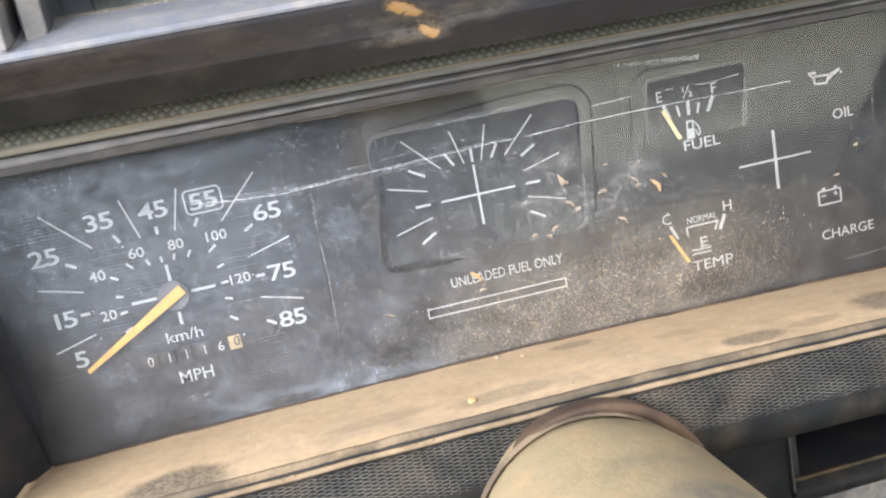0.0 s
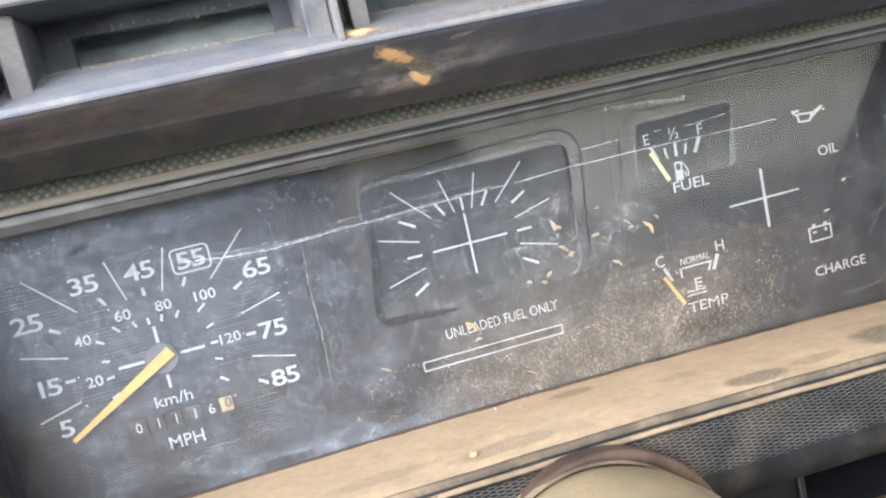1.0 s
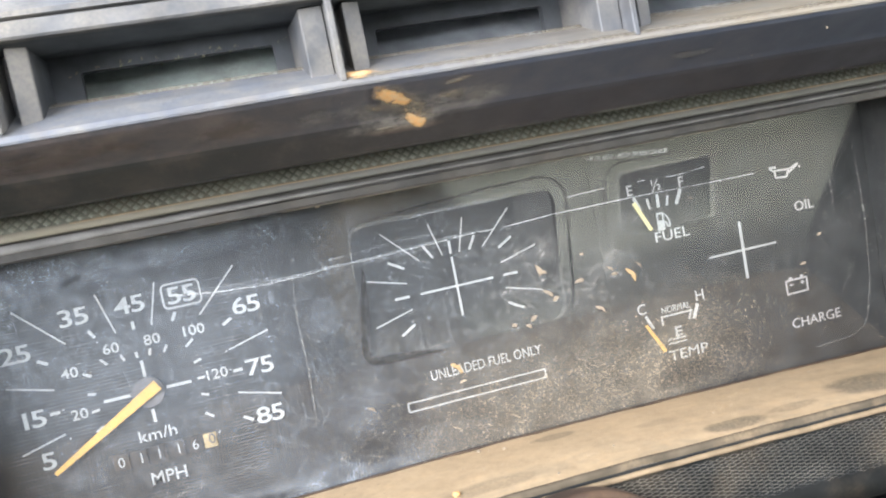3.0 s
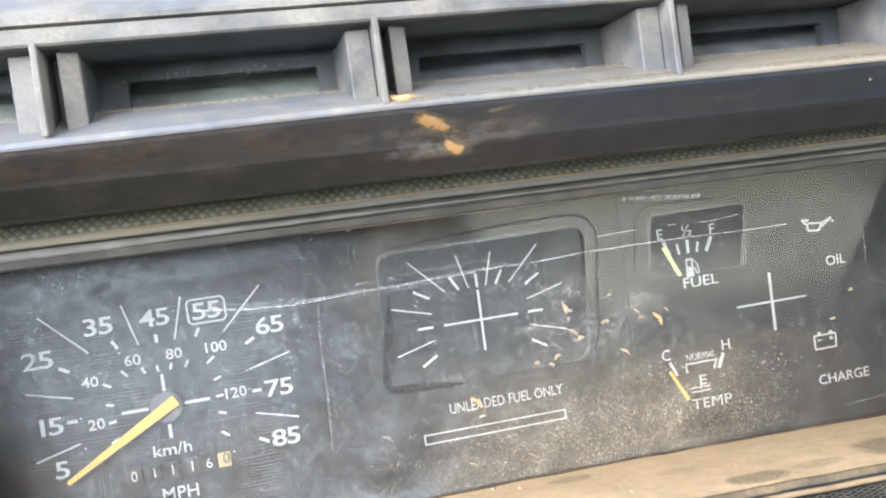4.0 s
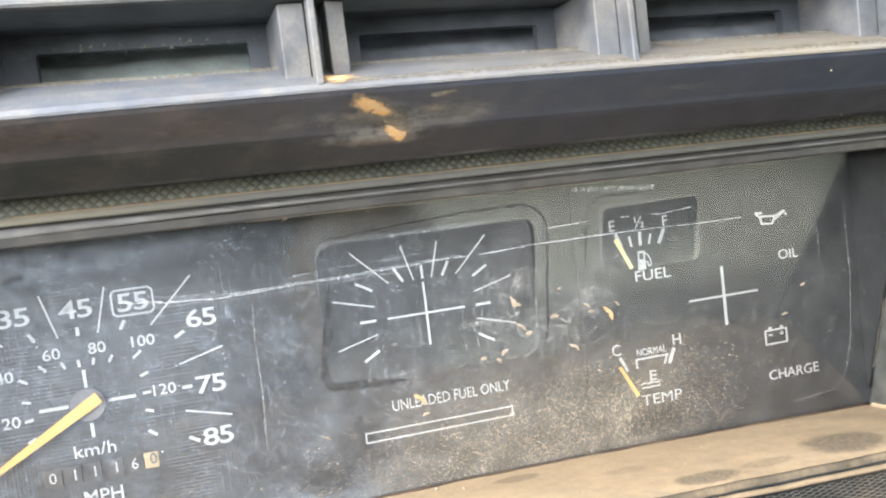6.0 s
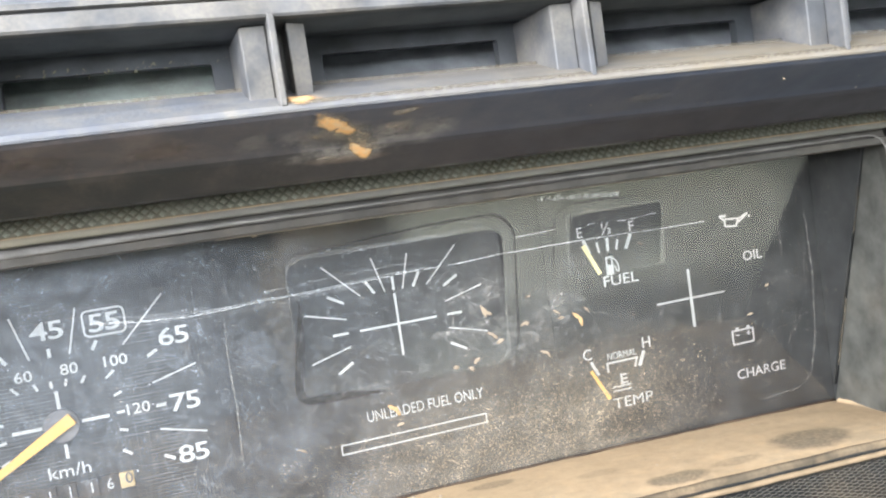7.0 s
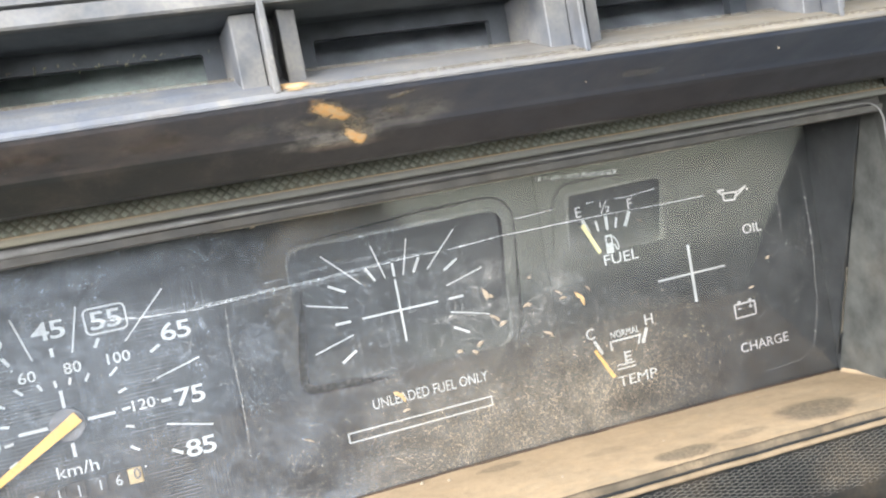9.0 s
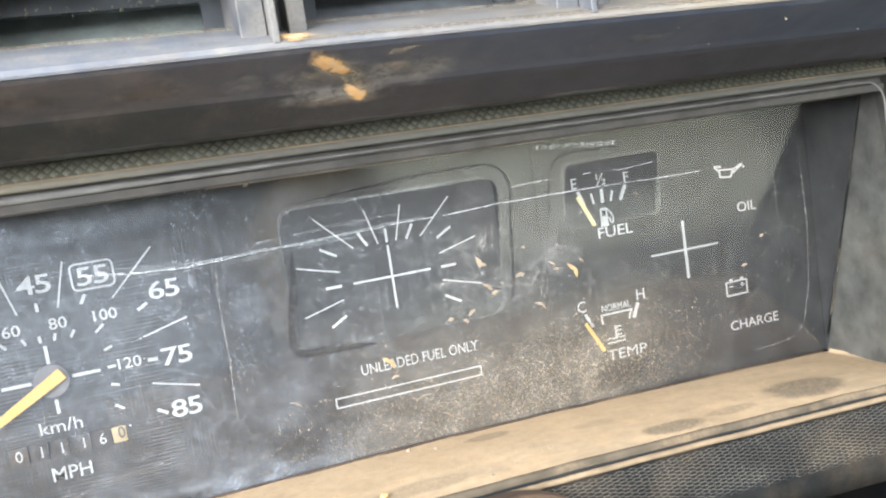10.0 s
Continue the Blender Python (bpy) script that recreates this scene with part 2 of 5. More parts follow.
def band_material(name, brown, slate, gloss=0.5, dirt=1.0):
    """Smooth dark hood plastic, bluish, browned on one side, with grey smears round the clay stain."""

    def build(nt, out):
        n = N(nt)
        g = nt.nodes.new("ShaderNodeNewGeometry")
        s = nt.nodes.new("ShaderNodeSeparateXYZ")
        n.link(g.outputs["Position"], s.inputs[0])
        side = nt.nodes.new("ShaderNodeMapRange")
        side.inputs["From Min"].default_value, side.inputs["From Max"].default_value = -0.10, 0.02
        n.link(n.math("ADD", s.outputs["X"], n.math("MULTIPLY", n.math("SUBTRACT", n.noise(25.0, 4.0), 0.5), 0.08)), side.inputs["Value"])
        c = n.mix(side.outputs[0], brown, slate)
        c = n.mix(n.ramp(n.noise(60.0, 6.0, 0.65), [(0.47, 0.0), (0.70, 0.40 * dirt)]), c, n.mix(side.outputs[0], (0.16, 0.12, 0.098), (0.075, 0.078, 0.088)))
        smear = masks(n, ((-0.030, -0.107, 0.020, 0.008, 0.8), (-0.010, -0.109, 0.012, 0.006, 0.5), (-0.053, -0.110, 0.006, 0.004, 0.25)), ("X", "Y"), 0.8, 0.8)
        c = n.mix(n.math("MULTIPLY", smear, n.ramp(n.noise(110.0, 5.0, 0.7), [(0.42, 0.0), (0.66, 0.9)])), c, (0.36, 0.33, 0.29))
        c = n.mix(n.ramp(n.noise(1.0, 6.0, 0.7, n.coords((45.0, 420.0, 420.0))), [(0.57, 0.0), (0.76, 0.10 * dirt)]), c, (0.14, 0.138, 0.136))
        c = n.mix(n.ramp(n.noise(210.0, 9.0, 0.78), [(0.58, 0.0), (0.67, 0.16 * dirt)]), c, (0.12, 0.105, 0.092))
        blotch = n.math("MULTIPLY", n.ramp(n.noise(1.0, 8.0, 0.74, n.coords((150.0, 75.0, 75.0), (6.0, 1.0, 2.0))), [(0.52, 0.0), (0.66, 0.30 * dirt)]), n.math("SUBTRACT", 1.0, n.math("MULTIPLY", side.outputs[0], 0.7)))
        c = n.mix(blotch, c, n.mix(side.outputs[0], (0.17, 0.128, 0.10), (0.10, 0.10, 0.108)))
        low = masks(n, ((-0.028, -0.1000, 0.012, 0.0016, 0.18),), ("X", "Y"), 0.8, 0.6)
        c = n.mix(low, c, (0.26, 0.18, 0.12))
        fine = n.noise(1100.0, 3.0)
        n.surface(out, c, n.ramp(n.noise(80.0, 4.0), [(0.3, 0.36), (0.7, 0.58)]), 0.0, n.bump(fine, 0.15, 0.0003), gloss)

    return material(name, build)


def column_material():
    """Tan dusty shroud with a worn grey smudge where it has been rubbed."""

    def build(nt, out):
        n = N(nt)
        fine = n.noise(1300.0, 4.0)
        c = n.mix(n.ramp(n.noise(55.0, 6.0, 0.65), [(0.35, 0.0), (0.68, 1.0)]), (0.232, 0.188, 0.112), (0.290, 0.230, 0.138))
        c = n.mix(n.math("MULTIPLY", n.ramp(fine, [(0.35, 1.0), (0.6, 0.0)]), 0.2), c, (0.17, 0.13, 0.08))
        c = n.mix(n.ramp(n.noise(70.0, 7.0, 0.7, n.coords(loc=(1.0, 6.0, 2.0))), [(0.50, 0.0), (0.66, 0.45)]), c, (0.36, 0.245, 0.130))
        c = n.mix(n.ramp(n.noise(420.0, 5.0, 0.7), [(0.60, 0.0), (0.68, 0.35)]), c, (0.16, 0.125, 0.08))
        rub = masks(n, ((0.024, -0.146, 0.015, 0.009, 0.8), (0.014, -0.122, 0.012, 0.006, 0.28), (0.036, -0.108, 0.006, 0.010, 0.35)), ("X", "Y"), 0.8, 0.7)
        rub = n.math("MULTIPLY", rub, n.ramp(n.noise(240.0, 6.0, 0.7), [(0.35, 0.3), (0.6, 1.0)]))
        c = n.mix(rub, c, (0.12, 0.115, 0.095))
        n.surface(out, c, 0.85, 0.0, n.bump(n.math("ADD", fine, n.math("MULTIPLY", n.noise(230.0, 5.0, 0.65), 2.2)), 0.32, 0.0006), 0.15)

    return material("column_shroud", build)


M_COLUMN = column_material()
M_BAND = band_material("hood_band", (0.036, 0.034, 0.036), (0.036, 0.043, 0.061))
# darker, duller copy of the band: the underside's shade put into its colour
M_UNDERSHADE = band_material("hood_underside", (0.017, 0.0185, 0.017), (0.028, 0.027, 0.030), 0.22, 0.45)


def lens_material():
    """Clear plastic: gloss by Fresnel, a fine scratch haze, and dust that lies thickest along the foot."""

    def build(nt, out):
        n = N(nt)
        g = nt.nodes.new("ShaderNodeNewGeometry")
        s = nt.nodes.new("ShaderNodeSeparateXYZ")
        n.link(g.outputs["Position"], s.inputs[0])
        clear = nt.nodes.new("ShaderNodeBsdfTransparent")
        clear.inputs[0].default_value = (0.94, 0.95, 0.94, 1)
        gloss = n.add("ShaderNodeBsdfGlossy", Roughness=0.09)
        fres = n.add("ShaderNodeFresnel", IOR=1.72)
        m1 = nt.nodes.new("ShaderNodeMixShader")
        n.link(fres.outputs[0], m1.inputs[0])
        n.link(clear.outputs[0], m1.inputs[1])
        n.link(gloss.outputs[0], m1.inputs[2])

        def span(sock, a, b):
            r = nt.nodes.new("ShaderNodeMapRange")
            r.interpolation_type = "SMOOTHSTEP"
            r.inputs["From Min"].default_value, r.inputs["From Max"].default_value = a, b
            n.link(sock, r.inputs["Value"])
            return r.outputs[0]

        wob = n.math("MULTIPLY", n.math("SUBTRACT", n.noise(30.0, 5.0, 0.6), 0.5), 0.06)
        z = n.math("ADD", s.outputs["Z"], wob)
        x = n.math("ADD", s.outputs["X"], wob)
        foot = span(z, -0.004, -0.066)
        tan_side = n.math("MULTIPLY", span(x, -0.050, 0.010), span(x, 0.155, 0.095))
        grain = n.ramp(n.noise(1500.0, 3.0, 0.6), [(0.42, 0.20), (0.64, 1.0)])
        brushed = n.ramp(n.noise(1.0, 3.0, 0.6, n.coords((1900.0, 40.0, 26.0))), [(0.56, 0.0), (0.72, 1.0)])
        clouds = n.ramp(n.noise(46.0, 8.0, 0.74), [(0.42, 0.0), (0.74, 1.0)])
        specks = n.ramp(n.noise(520.0, 4.0, 0.75), [(0.61, 0.0), (0.67, 1.0)])
        pricks = n.math("MULTIPLY", n.ramp(n.noise(2000.0, 2.0, 0.6), [(0.60, 0.0), (0.66, 1.0)]), n.ramp(n.noise(60.0, 4.0, 0.6), [(0.40, 0.2), (0.60, 1.0)]))
        # the upper far corner is cleaner
        clean = n.math("SUBTRACT", 1.0, n.math("MULTIPLY", n.math("MULTIPLY", span(x, 0.030, 0.085), span(z, -0.012, 0.010)), 0.75))
        pricks = n.math("MULTIPLY", pricks, clean)
        grain = n.math("ADD", n.math("MULTIPLY", grain, clean), n.math("MULTIPLY", n.math("SUBTRACT", 1.0, clean), 0.55))
        slant = None
        for turn, seed in ((0.5, 1.0), (-0.7, 4.0), (1.2, 9.0)):
            mp = nt.nodes.new("ShaderNodeMapping")
            mp.vector_type = "POINT"
            mp.inputs["Rotation"].default_value = (0, turn, 0)
            mp.inputs["Location"].default_value = (seed, 0, seed)
            n.link(g.outputs["Position"], mp.inputs["Vector"])
            st = nt.nodes.new("ShaderNodeVectorMath")
            st.operation = "MULTIPLY"
            st.inputs[1].default_value = (1700.0, 30.0, 110.0)
            n.link(mp.outputs[0], st.inputs[0])
            h = n.ramp(n.noise(1.0, 2.0, 0.5, st.outputs[0]), [(0.66, 0.0), (0.73, 1.0)])
            slant = h if slant is None else n.math("MAXIMUM", slant, h)
        hatch = n.ramp(n.noise(1.0, 2.0, 0.5, n.coords((1500.0, 40.0, 90.0), (3.0, 0.0, 1.0))), [(0.60, 0.0), (0.68, 1.0)])
        hatch = n.math("MULTIPLY", hatch, masks(n, ((-0.083, 0.018, 0.016, 0.014, 1.0), (-0.070, -0.030, 0.012, 0.022, 0.5), (-0.048, 0.028, 0.02, 0.008, 0.6)), ("X", "Z"), 0.9, 0.5))
        smudge = n.math("MULTIPLY", n.ramp(n.noise(95.0, 9.0, 0.78, None, 1.6), [(0.54, 0.0), (0.60, 1.0)]), n.math("ADD", n.math("MULTIPLY", grain, 0.7), 0.3))
        # wiped spots where the dust is thin, plus shade painted down the left end
        wiped = masks(n, ((-0.046, -0.056, 0.011, 0.008, 0.85), (0.095, -0.060, 0.018, 0.006, 0.6), (-0.036, -0.042, 0.010, 0.009, 0.6), (-0.200, -0.036, 0.034, 0.070, 1.0), (-0.165, -0.070, 0.035, 0.010, 0.9), (-0.093, -0.0666, 0.014, 0.0024, 1.0), (-0.0625, -0.0638, 0.006, 0.003, 0.7), (-0.135, -0.0655, 0.018, 0.004, 0.9)), ("X", "Z"), 0.8, 0.4)
        tan_mask = n.math("MULTIPLY", n.math("MULTIPLY", n.math("MULTIPLY", foot, tan_side), grain), n.math("ADD", n.math("MULTIPLY", clouds, 0.30), 0.20))
        grey = n.math("ADD", n.math("MULTIPLY", n.math("MULTIPLY", clouds, n.math("ADD", n.math("MULTIPLY", grain, 0.8), 0.2)), 0.065), n.math("MULTIPLY", n.math("MULTIPLY", n.math("MULTIPLY", foot, clouds), grain), 0.14))
        patch = masks(n, ((-0.057, 0.004, 0.007, 0.008, 0.10), (-0.14, 0.042, 0.085, 0.009, 0.15), (-0.135, 0.012, 0.075, 0.045, 0.062), (-0.046, -0.040, 0.012, 0.012, 0.05), (-0.075, -0.066, 0.05, 0.006, 0.16), (0.063, -0.002, 0.010, 0.006, 0.05), (0.170, -0.012, 0.010, 0.012, 0.06)), ("X", "Z"), 0.9, 0.7)
        grey = n.math("ADD", grey, n.math("MULTIPLY", n.math("MULTIPLY", brushed, n.ramp(n.noise(24.0, 3.0), [(0.35, 0.2), (0.62, 1.0)])), 0.085))
        patch = n.math("MULTIPLY", patch, n.ramp(n.noise(170.0, 9.0, 0.78, None, 0.8), [(0.38, 0.15), (0.62, 1.6)]))
        grey = n.math("ADD", n.math("ADD", grey, patch), n.math("ADD", n.math("ADD", n.math("MULTIPLY", specks, 0.20), n.math("MULTIPLY", smudge, 0.075)), 0.020))
        grey = n.math("ADD", grey, n.math("ADD", n.math("MULTIPLY", pricks, 0.36), n.math("ADD", n.math("MULTIPLY", slant, 0.13), n.math("MULTIPLY", hatch, 0.16))))
        keep = n.math("SUBTRACT", 1.0, n.math("MULTIPLY", n.math("MULTIPLY", wiped, n.ramp(n.noise(300.0, 6.0, 0.7), [(0.36, 0.45), (0.6, 1.0)])), 0.9))
        keep = n.math("MULTIPLY", keep, n.math("SUBTRACT", 1.0, n.math("MULTIPLY", span(x, 0.060, 0.135), 0.55)))
        keep = n.math("MULTIPLY", keep, n.math("SUBTRACT", 1.0, n.math("MULTIPLY", span(x, 0.150, 0.180), 0.45)))
        tan_mask, grey = n.math("MULTIPLY", tan_mask, keep), n.math("MULTIPLY", grey, keep)
        haze = nt.nodes.new("ShaderNodeBsdfDiffuse")
        n.link(n.mix(span(x, -0.055, 0.060), (0.51, 0.575, 0.65), (0.58, 0.58, 0.555)), haze.inputs[0])
        dust = nt.nodes.new("ShaderNodeBsdfDiffuse")
        dust.inputs[0].default_value = (0.51, 0.415, 0.28, 1)
        m2 = nt.nodes.new("ShaderNodeMixShader")
        n.link(grey, m2.inputs[0])
        n.link(m1.outputs[0], m2.inputs[1])
        n.link(haze.outputs[0], m2.inputs[2])
        m3 = nt.nodes.new("ShaderNodeMixShader")
        n.link(tan_mask, m3.inputs[0])
        n.link(m2.outputs[0], m3.inputs[1])
        n.link(dust.outputs[0], m3.inputs[2])
        n.link(m3.outputs[0], out.inputs["Surface"])

    return material("clear_lens", build)


M_LENS = lens_material()


def scratch_material(name, low, high, colour):
    """Torn plastic: whitish, broken up, and partly see-through."""

    def build(nt, out):
        n = N(nt)
        clear = nt.nodes.new("ShaderNodeBsdfTransparent")
        white = nt.nodes.new("ShaderNodeBsdfDiffuse")
        white.inputs[0].default_value = (*colour, 1)
        m = nt.nodes.new("ShaderNodeMixShader")
        n.link(n.ramp(n.noise(700.0, 5.0, 0.7), [(0.35, low), (0.65, high)]), m.inputs[0])
        n.link(clear.outputs[0], m.inputs[1])
        n.link(white.outputs[0], m.inputs[2])
        n.link(m.outputs[0], out.inputs["Surface"])

    return material(name, build)


M_SCRATCH = scratch_material("scratched_plastic", 0.02, 0.48, (0.55, 0.58, 0.60))
M_CRISP = scratch_material("white_scratch", 0.35, 0.95, (0.70, 0.72, 0.72))
M_HAIR = scratch_material("hair_scratch", 0.0, 0.55, (0.52, 0.50, 0.46))
M_BROWNBAND = scratch_material("brown_band", 0.10, 0.55, (0.030, 0.024, 0.020))
M_GROOVE = scratch_material("moulded_groove", 0.12, 0.5, (0.012, 0.014, 0.012))
M_BITS = plastic("dry_bits", (0.17, 0.165, 0.115), 0.3, 0.9, mottled=0.4)
M_STRAW = plastic("dry_straw", (0.46, 0.31, 0.15), 0.2, 0.8, mottled=0.25)
M_FLAKE = plastic("pale_flake", (0.29, 0.235, 0.17), 0.1, 0.9, mottled=0.4)
M_TANGRAIN = plastic("tan_grain", (0.36, 0.29, 0.195), 0.1, 0.9, mottled=0.4)
M_GREYGRAIN = plastic("grey_grain", (0.17, 0.18, 0.19), 0.1, 0.9, mottled=0.4)
M_LIP = plastic("rubbed_lip", (0.098, 0.079, 0.055), 0.75, 0.8, 1100.0, (0.29, 0.215, 0.135), 0.2, lo=0.46, hi=0.62, mottled=0.3)
M_CLAY = plastic("orange_clay", (0.60, 0.36, 0.16), 0.5, 0.95, 1500.0, (0.62, 0.47, 0.30), 0.1, mottled=0.25)
M_RIDGE = plastic("worn_ridge", (0.15, 0.135, 0.11), 0.6, 0.7, dust_color=(0.32, 0.265, 0.19))
M_PIT = plastic("panel_pit", (0.014, 0.016, 0.016), 0.1, 0.7)
M_KNURLBACK = plastic("knurl_ground", (0.24, 0.245, 0.20), 0.3, 0.8, spec=0.2)


def strip_material(name, clean, dusty, x0, x1):
    """Strip whose pale dusty tone grows towards the door, door light painted in."""

    def build(nt, out):
        n = N(nt)
        g = nt.nodes.new("ShaderNodeNewGeometry")
        sp = nt.nodes.new("ShaderNodeSeparateXYZ")
        n.link(g.outputs["Position"], sp.inputs[0])
        r = nt.nodes.new("ShaderNodeMapRange")
        r.inputs["From Min"].default_value, r.inputs["From Max"].default_value = x0, x1
        n.link(n.math("ADD", sp.outputs["X"], n.math("MULTIPLY", n.math("SUBTRACT", n.noise(60.0, 4.0), 0.5), 0.05)), r.inputs["Value"])
        m = n.math("ADD", n.math("MULTIPLY", r.outputs[0], 0.75), n.ramp(n.noise(220.0, 5.0, 0.7), [(0.5, 0.0), (0.7, 0.2)]))
        c = n.mix(m, clean, dusty)
        n.surface(out, c, 0.8, 0.0, n.bump(n.noise(900.0, 3.0), 0.2, 0.0003), 0.2)

    return material(name, build)


# outer end paler: door light put into the strip's colour
M_STRIP = strip_material("door_lit_strip", (0.20, 0.195, 0.18), (0.33, 0.295, 0.225), -0.06, -0.13)
M_KNURLDUST = strip_material("dusty_knurl", (0.36, 0.37, 0.31), (0.42, 0.42, 0.335), 0.06, -0.10)
M_DUCT = plastic("grey_green_duct", (0.38, 0.44, 0.41), 0.6, 0.7, dust_color=(0.22, 0.22, 0.19), lo=0.4, hi=0.62)
M_RIDGEDUST = plastic("ridge_dust", (0.225, 0.168, 0.108), 0.6, 0.9, 1500.0, (0.31, 0.235, 0.15), 0.1, mottled=0.3)
M_LINEDUST = plastic("line_dust", (0.33, 0.26, 0.175), 0.4, 0.9, spec=0.1, mottled=0.2)
M_DUCTDARK = plastic("dark_duct", (0.29, 0.31, 0.33), 0.4, 0.6, dust_color=(0.2, 0.19, 0.17))
M_POCKETSILL = plastic("pocket_sill", (0.035, 0.028, 0.018), 0.8, 0.8, dust_color=(0.13, 0.09, 0.045), spec=0.15, lo=0.4, hi=0.62)
M_GRIT = plastic("grit", (0.26, 0.20, 0.135), 0.3, 0.9, mottled=0.4)
M_BROKEN = scratch_material("broken_dust", 0.0, 0.6, (0.19, 0.165, 0.125))
M_CHROME = plastic("pale_frame", (0.055, 0.050, 0.042), 0.3, 0.4)
# ---- mesh tools ----
def mesh_of(bm, material_, smooth=False):
    me = bpy.data.meshes.new("mesh")
    bmesh.ops.recalc_face_normals(bm, faces=bm.faces[:])
    if smooth:
        for f in bm.faces:
            f.smooth = True
    bm.to_mesh(me)
    bm.free()
    me.materials.append(material_)
    return me


def thing(name, label, category, group="", kind="", at=(0, 0, 0)):
    ob = new(name)
    ob.empty_display_size = 0.02
    ob.location = at
    return tagged(ob, label, category, group, kind)


def part(name, bm, material_, parent, label="", smooth=False):
    me = mesh_of(bm, material_, smooth) if isinstance(bm, bmesh.types.BMesh) else bm
    ob = new(name, me)
    if parent is not None:
        ob.parent = parent
        off = parent
        base = Vector((0, 0, 0))
        while off is not None:
            base += off.location
            off = off.parent
        ob.location = -base
    if label:
        tagged(ob, label)
    return ob


def box(bm, x0, x1, y0, y1, z0, z1, bevel=0.0):
    r = bmesh.ops.create_cube(bm, size=1.0)
    vs = r["verts"]
    for v in vs:
        v.co = Vector(((x0 + x1) / 2 + v.co.x * (x1 - x0), (y0 + y1) / 2 + v.co.y * (y1 - y0), (z0 + z1) / 2 + v.co.z * (z1 - z0)))
    if bevel:
        es = {e for v in vs for e in v.link_edges}
        bmesh.ops.bevel(bm, geom=list(es), offset=bevel, segments=2, affect="EDGES", profile=0.5)
    return bm


def sweep(bm, profile, x0, x1, n=1, closed=False, warp=None):
    """A strip along x with a (y, z) profile."""
    rings = []
    for i in range(n + 1):
        x = x0 + (x1 - x0) * i / n
        ring = []
        for y, z in profile:
            p = Vector((x, y, z))
            ring.append(bm.verts.new(warp(p) if warp else p))
        rings.append(ring)
    m = len(profile)
    for a, b in zip(rings, rings[1:]):
        for j in range(m if closed else m - 1):
            k = (j + 1) % m
            bm.faces.new((a[j], a[k], b[k], b[j]))
    if closed:
        bm.faces.new(rings[0])
        bm.faces.new(rings[-1][::-1])
    return bm


def rounded(x0, x1, z0, z1, r, seg=5):
    pts = []
    for cx, cz, a0 in ((x1 - r, z1 - r, 0), (x0 + r, z1 - r, 90), (x0 + r, z0 + r, 180), (x1 - r, z0 + r, 270)):
        for i in range(seg + 1):
            a = radians(a0 + 90 * i / seg)
            pts.append((cx + r * math.cos(a), cz + r * math.sin(a)))
    return pts


def plate(bm, outer, holes, place, back):
    """A plate with holes: loops of (x, z); place(x, z) gives the front point, back the offset to the rear face."""
    loops, edges = [], []
    for loop in [outer] + holes:
        vs = [bm.verts.new(place(x, z)) for x, z in loop]
        loops.append(vs)
        edges += [bm.edges.new((vs[i], vs[(i + 1) % len(vs)])) for i in range(len(vs))]
    r = bmesh.ops.triangle_fill(bm, edges=edges, use_beauty=True, use_dissolve=False)
    faces = [g for g in r["geom"] if isinstance(g, bmesh.types.BMFace)]
    if back is not None:
        ex = bmesh.ops.extrude_face_region(bm, geom=faces)
        for v in [g for g in ex["geom"] if isinstance(g, bmesh.types.BMVert)]:
            v.co += Vector(back)
    return bm


def tube(bm, path, r, seg=8):
    rings = []
    for i, p in enumerate(path):
        a, b = path[max(i - 1, 0)], path[min(i + 1, len(path) - 1)]
        d = (Vector(b) - Vector(a)).normalized()
        u = d.cross(Vector((0, 1, 0)))
        u = u.normalized() if u.length > 1e-4 else Vector((1, 0, 0))
        w = d.cross(u).normalized()
        rings.append([bm.verts.new(Vector(p) + (u * math.cos(t) + w * math.sin(t)) * r) for t in (2 * math.pi * k / seg for k in range(seg))])
    for a, b in zip(rings, rings[1:]):
        for k in range(seg):
            bm.faces.new((a[k], a[(k + 1) % seg], b[(k + 1) % seg], b[k]))
    bm.faces.new(rings[0])
    bm.faces.new(rings[-1][::-1])
    return bm


def tube_x(y, z, x0, x1, r, warp, n=30):
    return tube(bmesh.new(), [warp(Vector((x0 + (x1 - x0) * i / n, y, z))) for i in range(n + 1)], r, 6)


def lens_y(z):
    return -0.0225 - 0.301 * z

# ---- cab shell ----
def slab(name, x0, x1, y0, y1, z0, z1, mat, label, category="wall"):
    ob = part(name, box(bmesh.new(), x0, x1, y0, y1, z0, z1), mat, None)
    return tagged(ob, label, category, kind="structure")


slab("floor", -0.75, 1.05, -1.35, 0.45, -0.80, -0.76, M_CAB, "dusty grey cab floor", "floor")
slab("ceiling", -0.75, 1.05, -1.35, -0.30, 0.62, 0.66, M_CAB, "grey headliner of the cab roof", "ceiling")
slab("wall_front", -0.75, 1.05, 0.40, 0.45, -0.76, 0.10, M_CAB, "grey firewall behind the dashboard")
slab("wall_rear", -0.75, 1.05, -1.35, -1.30, -0.76, 0.15, M_CAB, "grey rear cab panel below the window")
slab("wall_rear_top", -0.75, 1.05, -1.35, -1.30, 0.52, 0.62, M_CAB, "grey rear cab panel above the window")
slab("wall_left", -0.75, -0.70, -1.30, 0.40, -0.76, 0.02, M_CAB, "grey door lining below the open window")
slab("wall_left_post", -0.75, -0.70, -1.30, -0.90, 0.02, 0.62, M_CAB, "grey door post")
slab("wall_right", 1.00, 1.05, -1.30, 0.40, -0.76, 0.02, M_CAB, "grey passenger door lining")
slab("wall_right_post", 1.00, 1.05, -1.30, -1.05, 0.02, 0.62, M_CAB, "grey passenger side post")


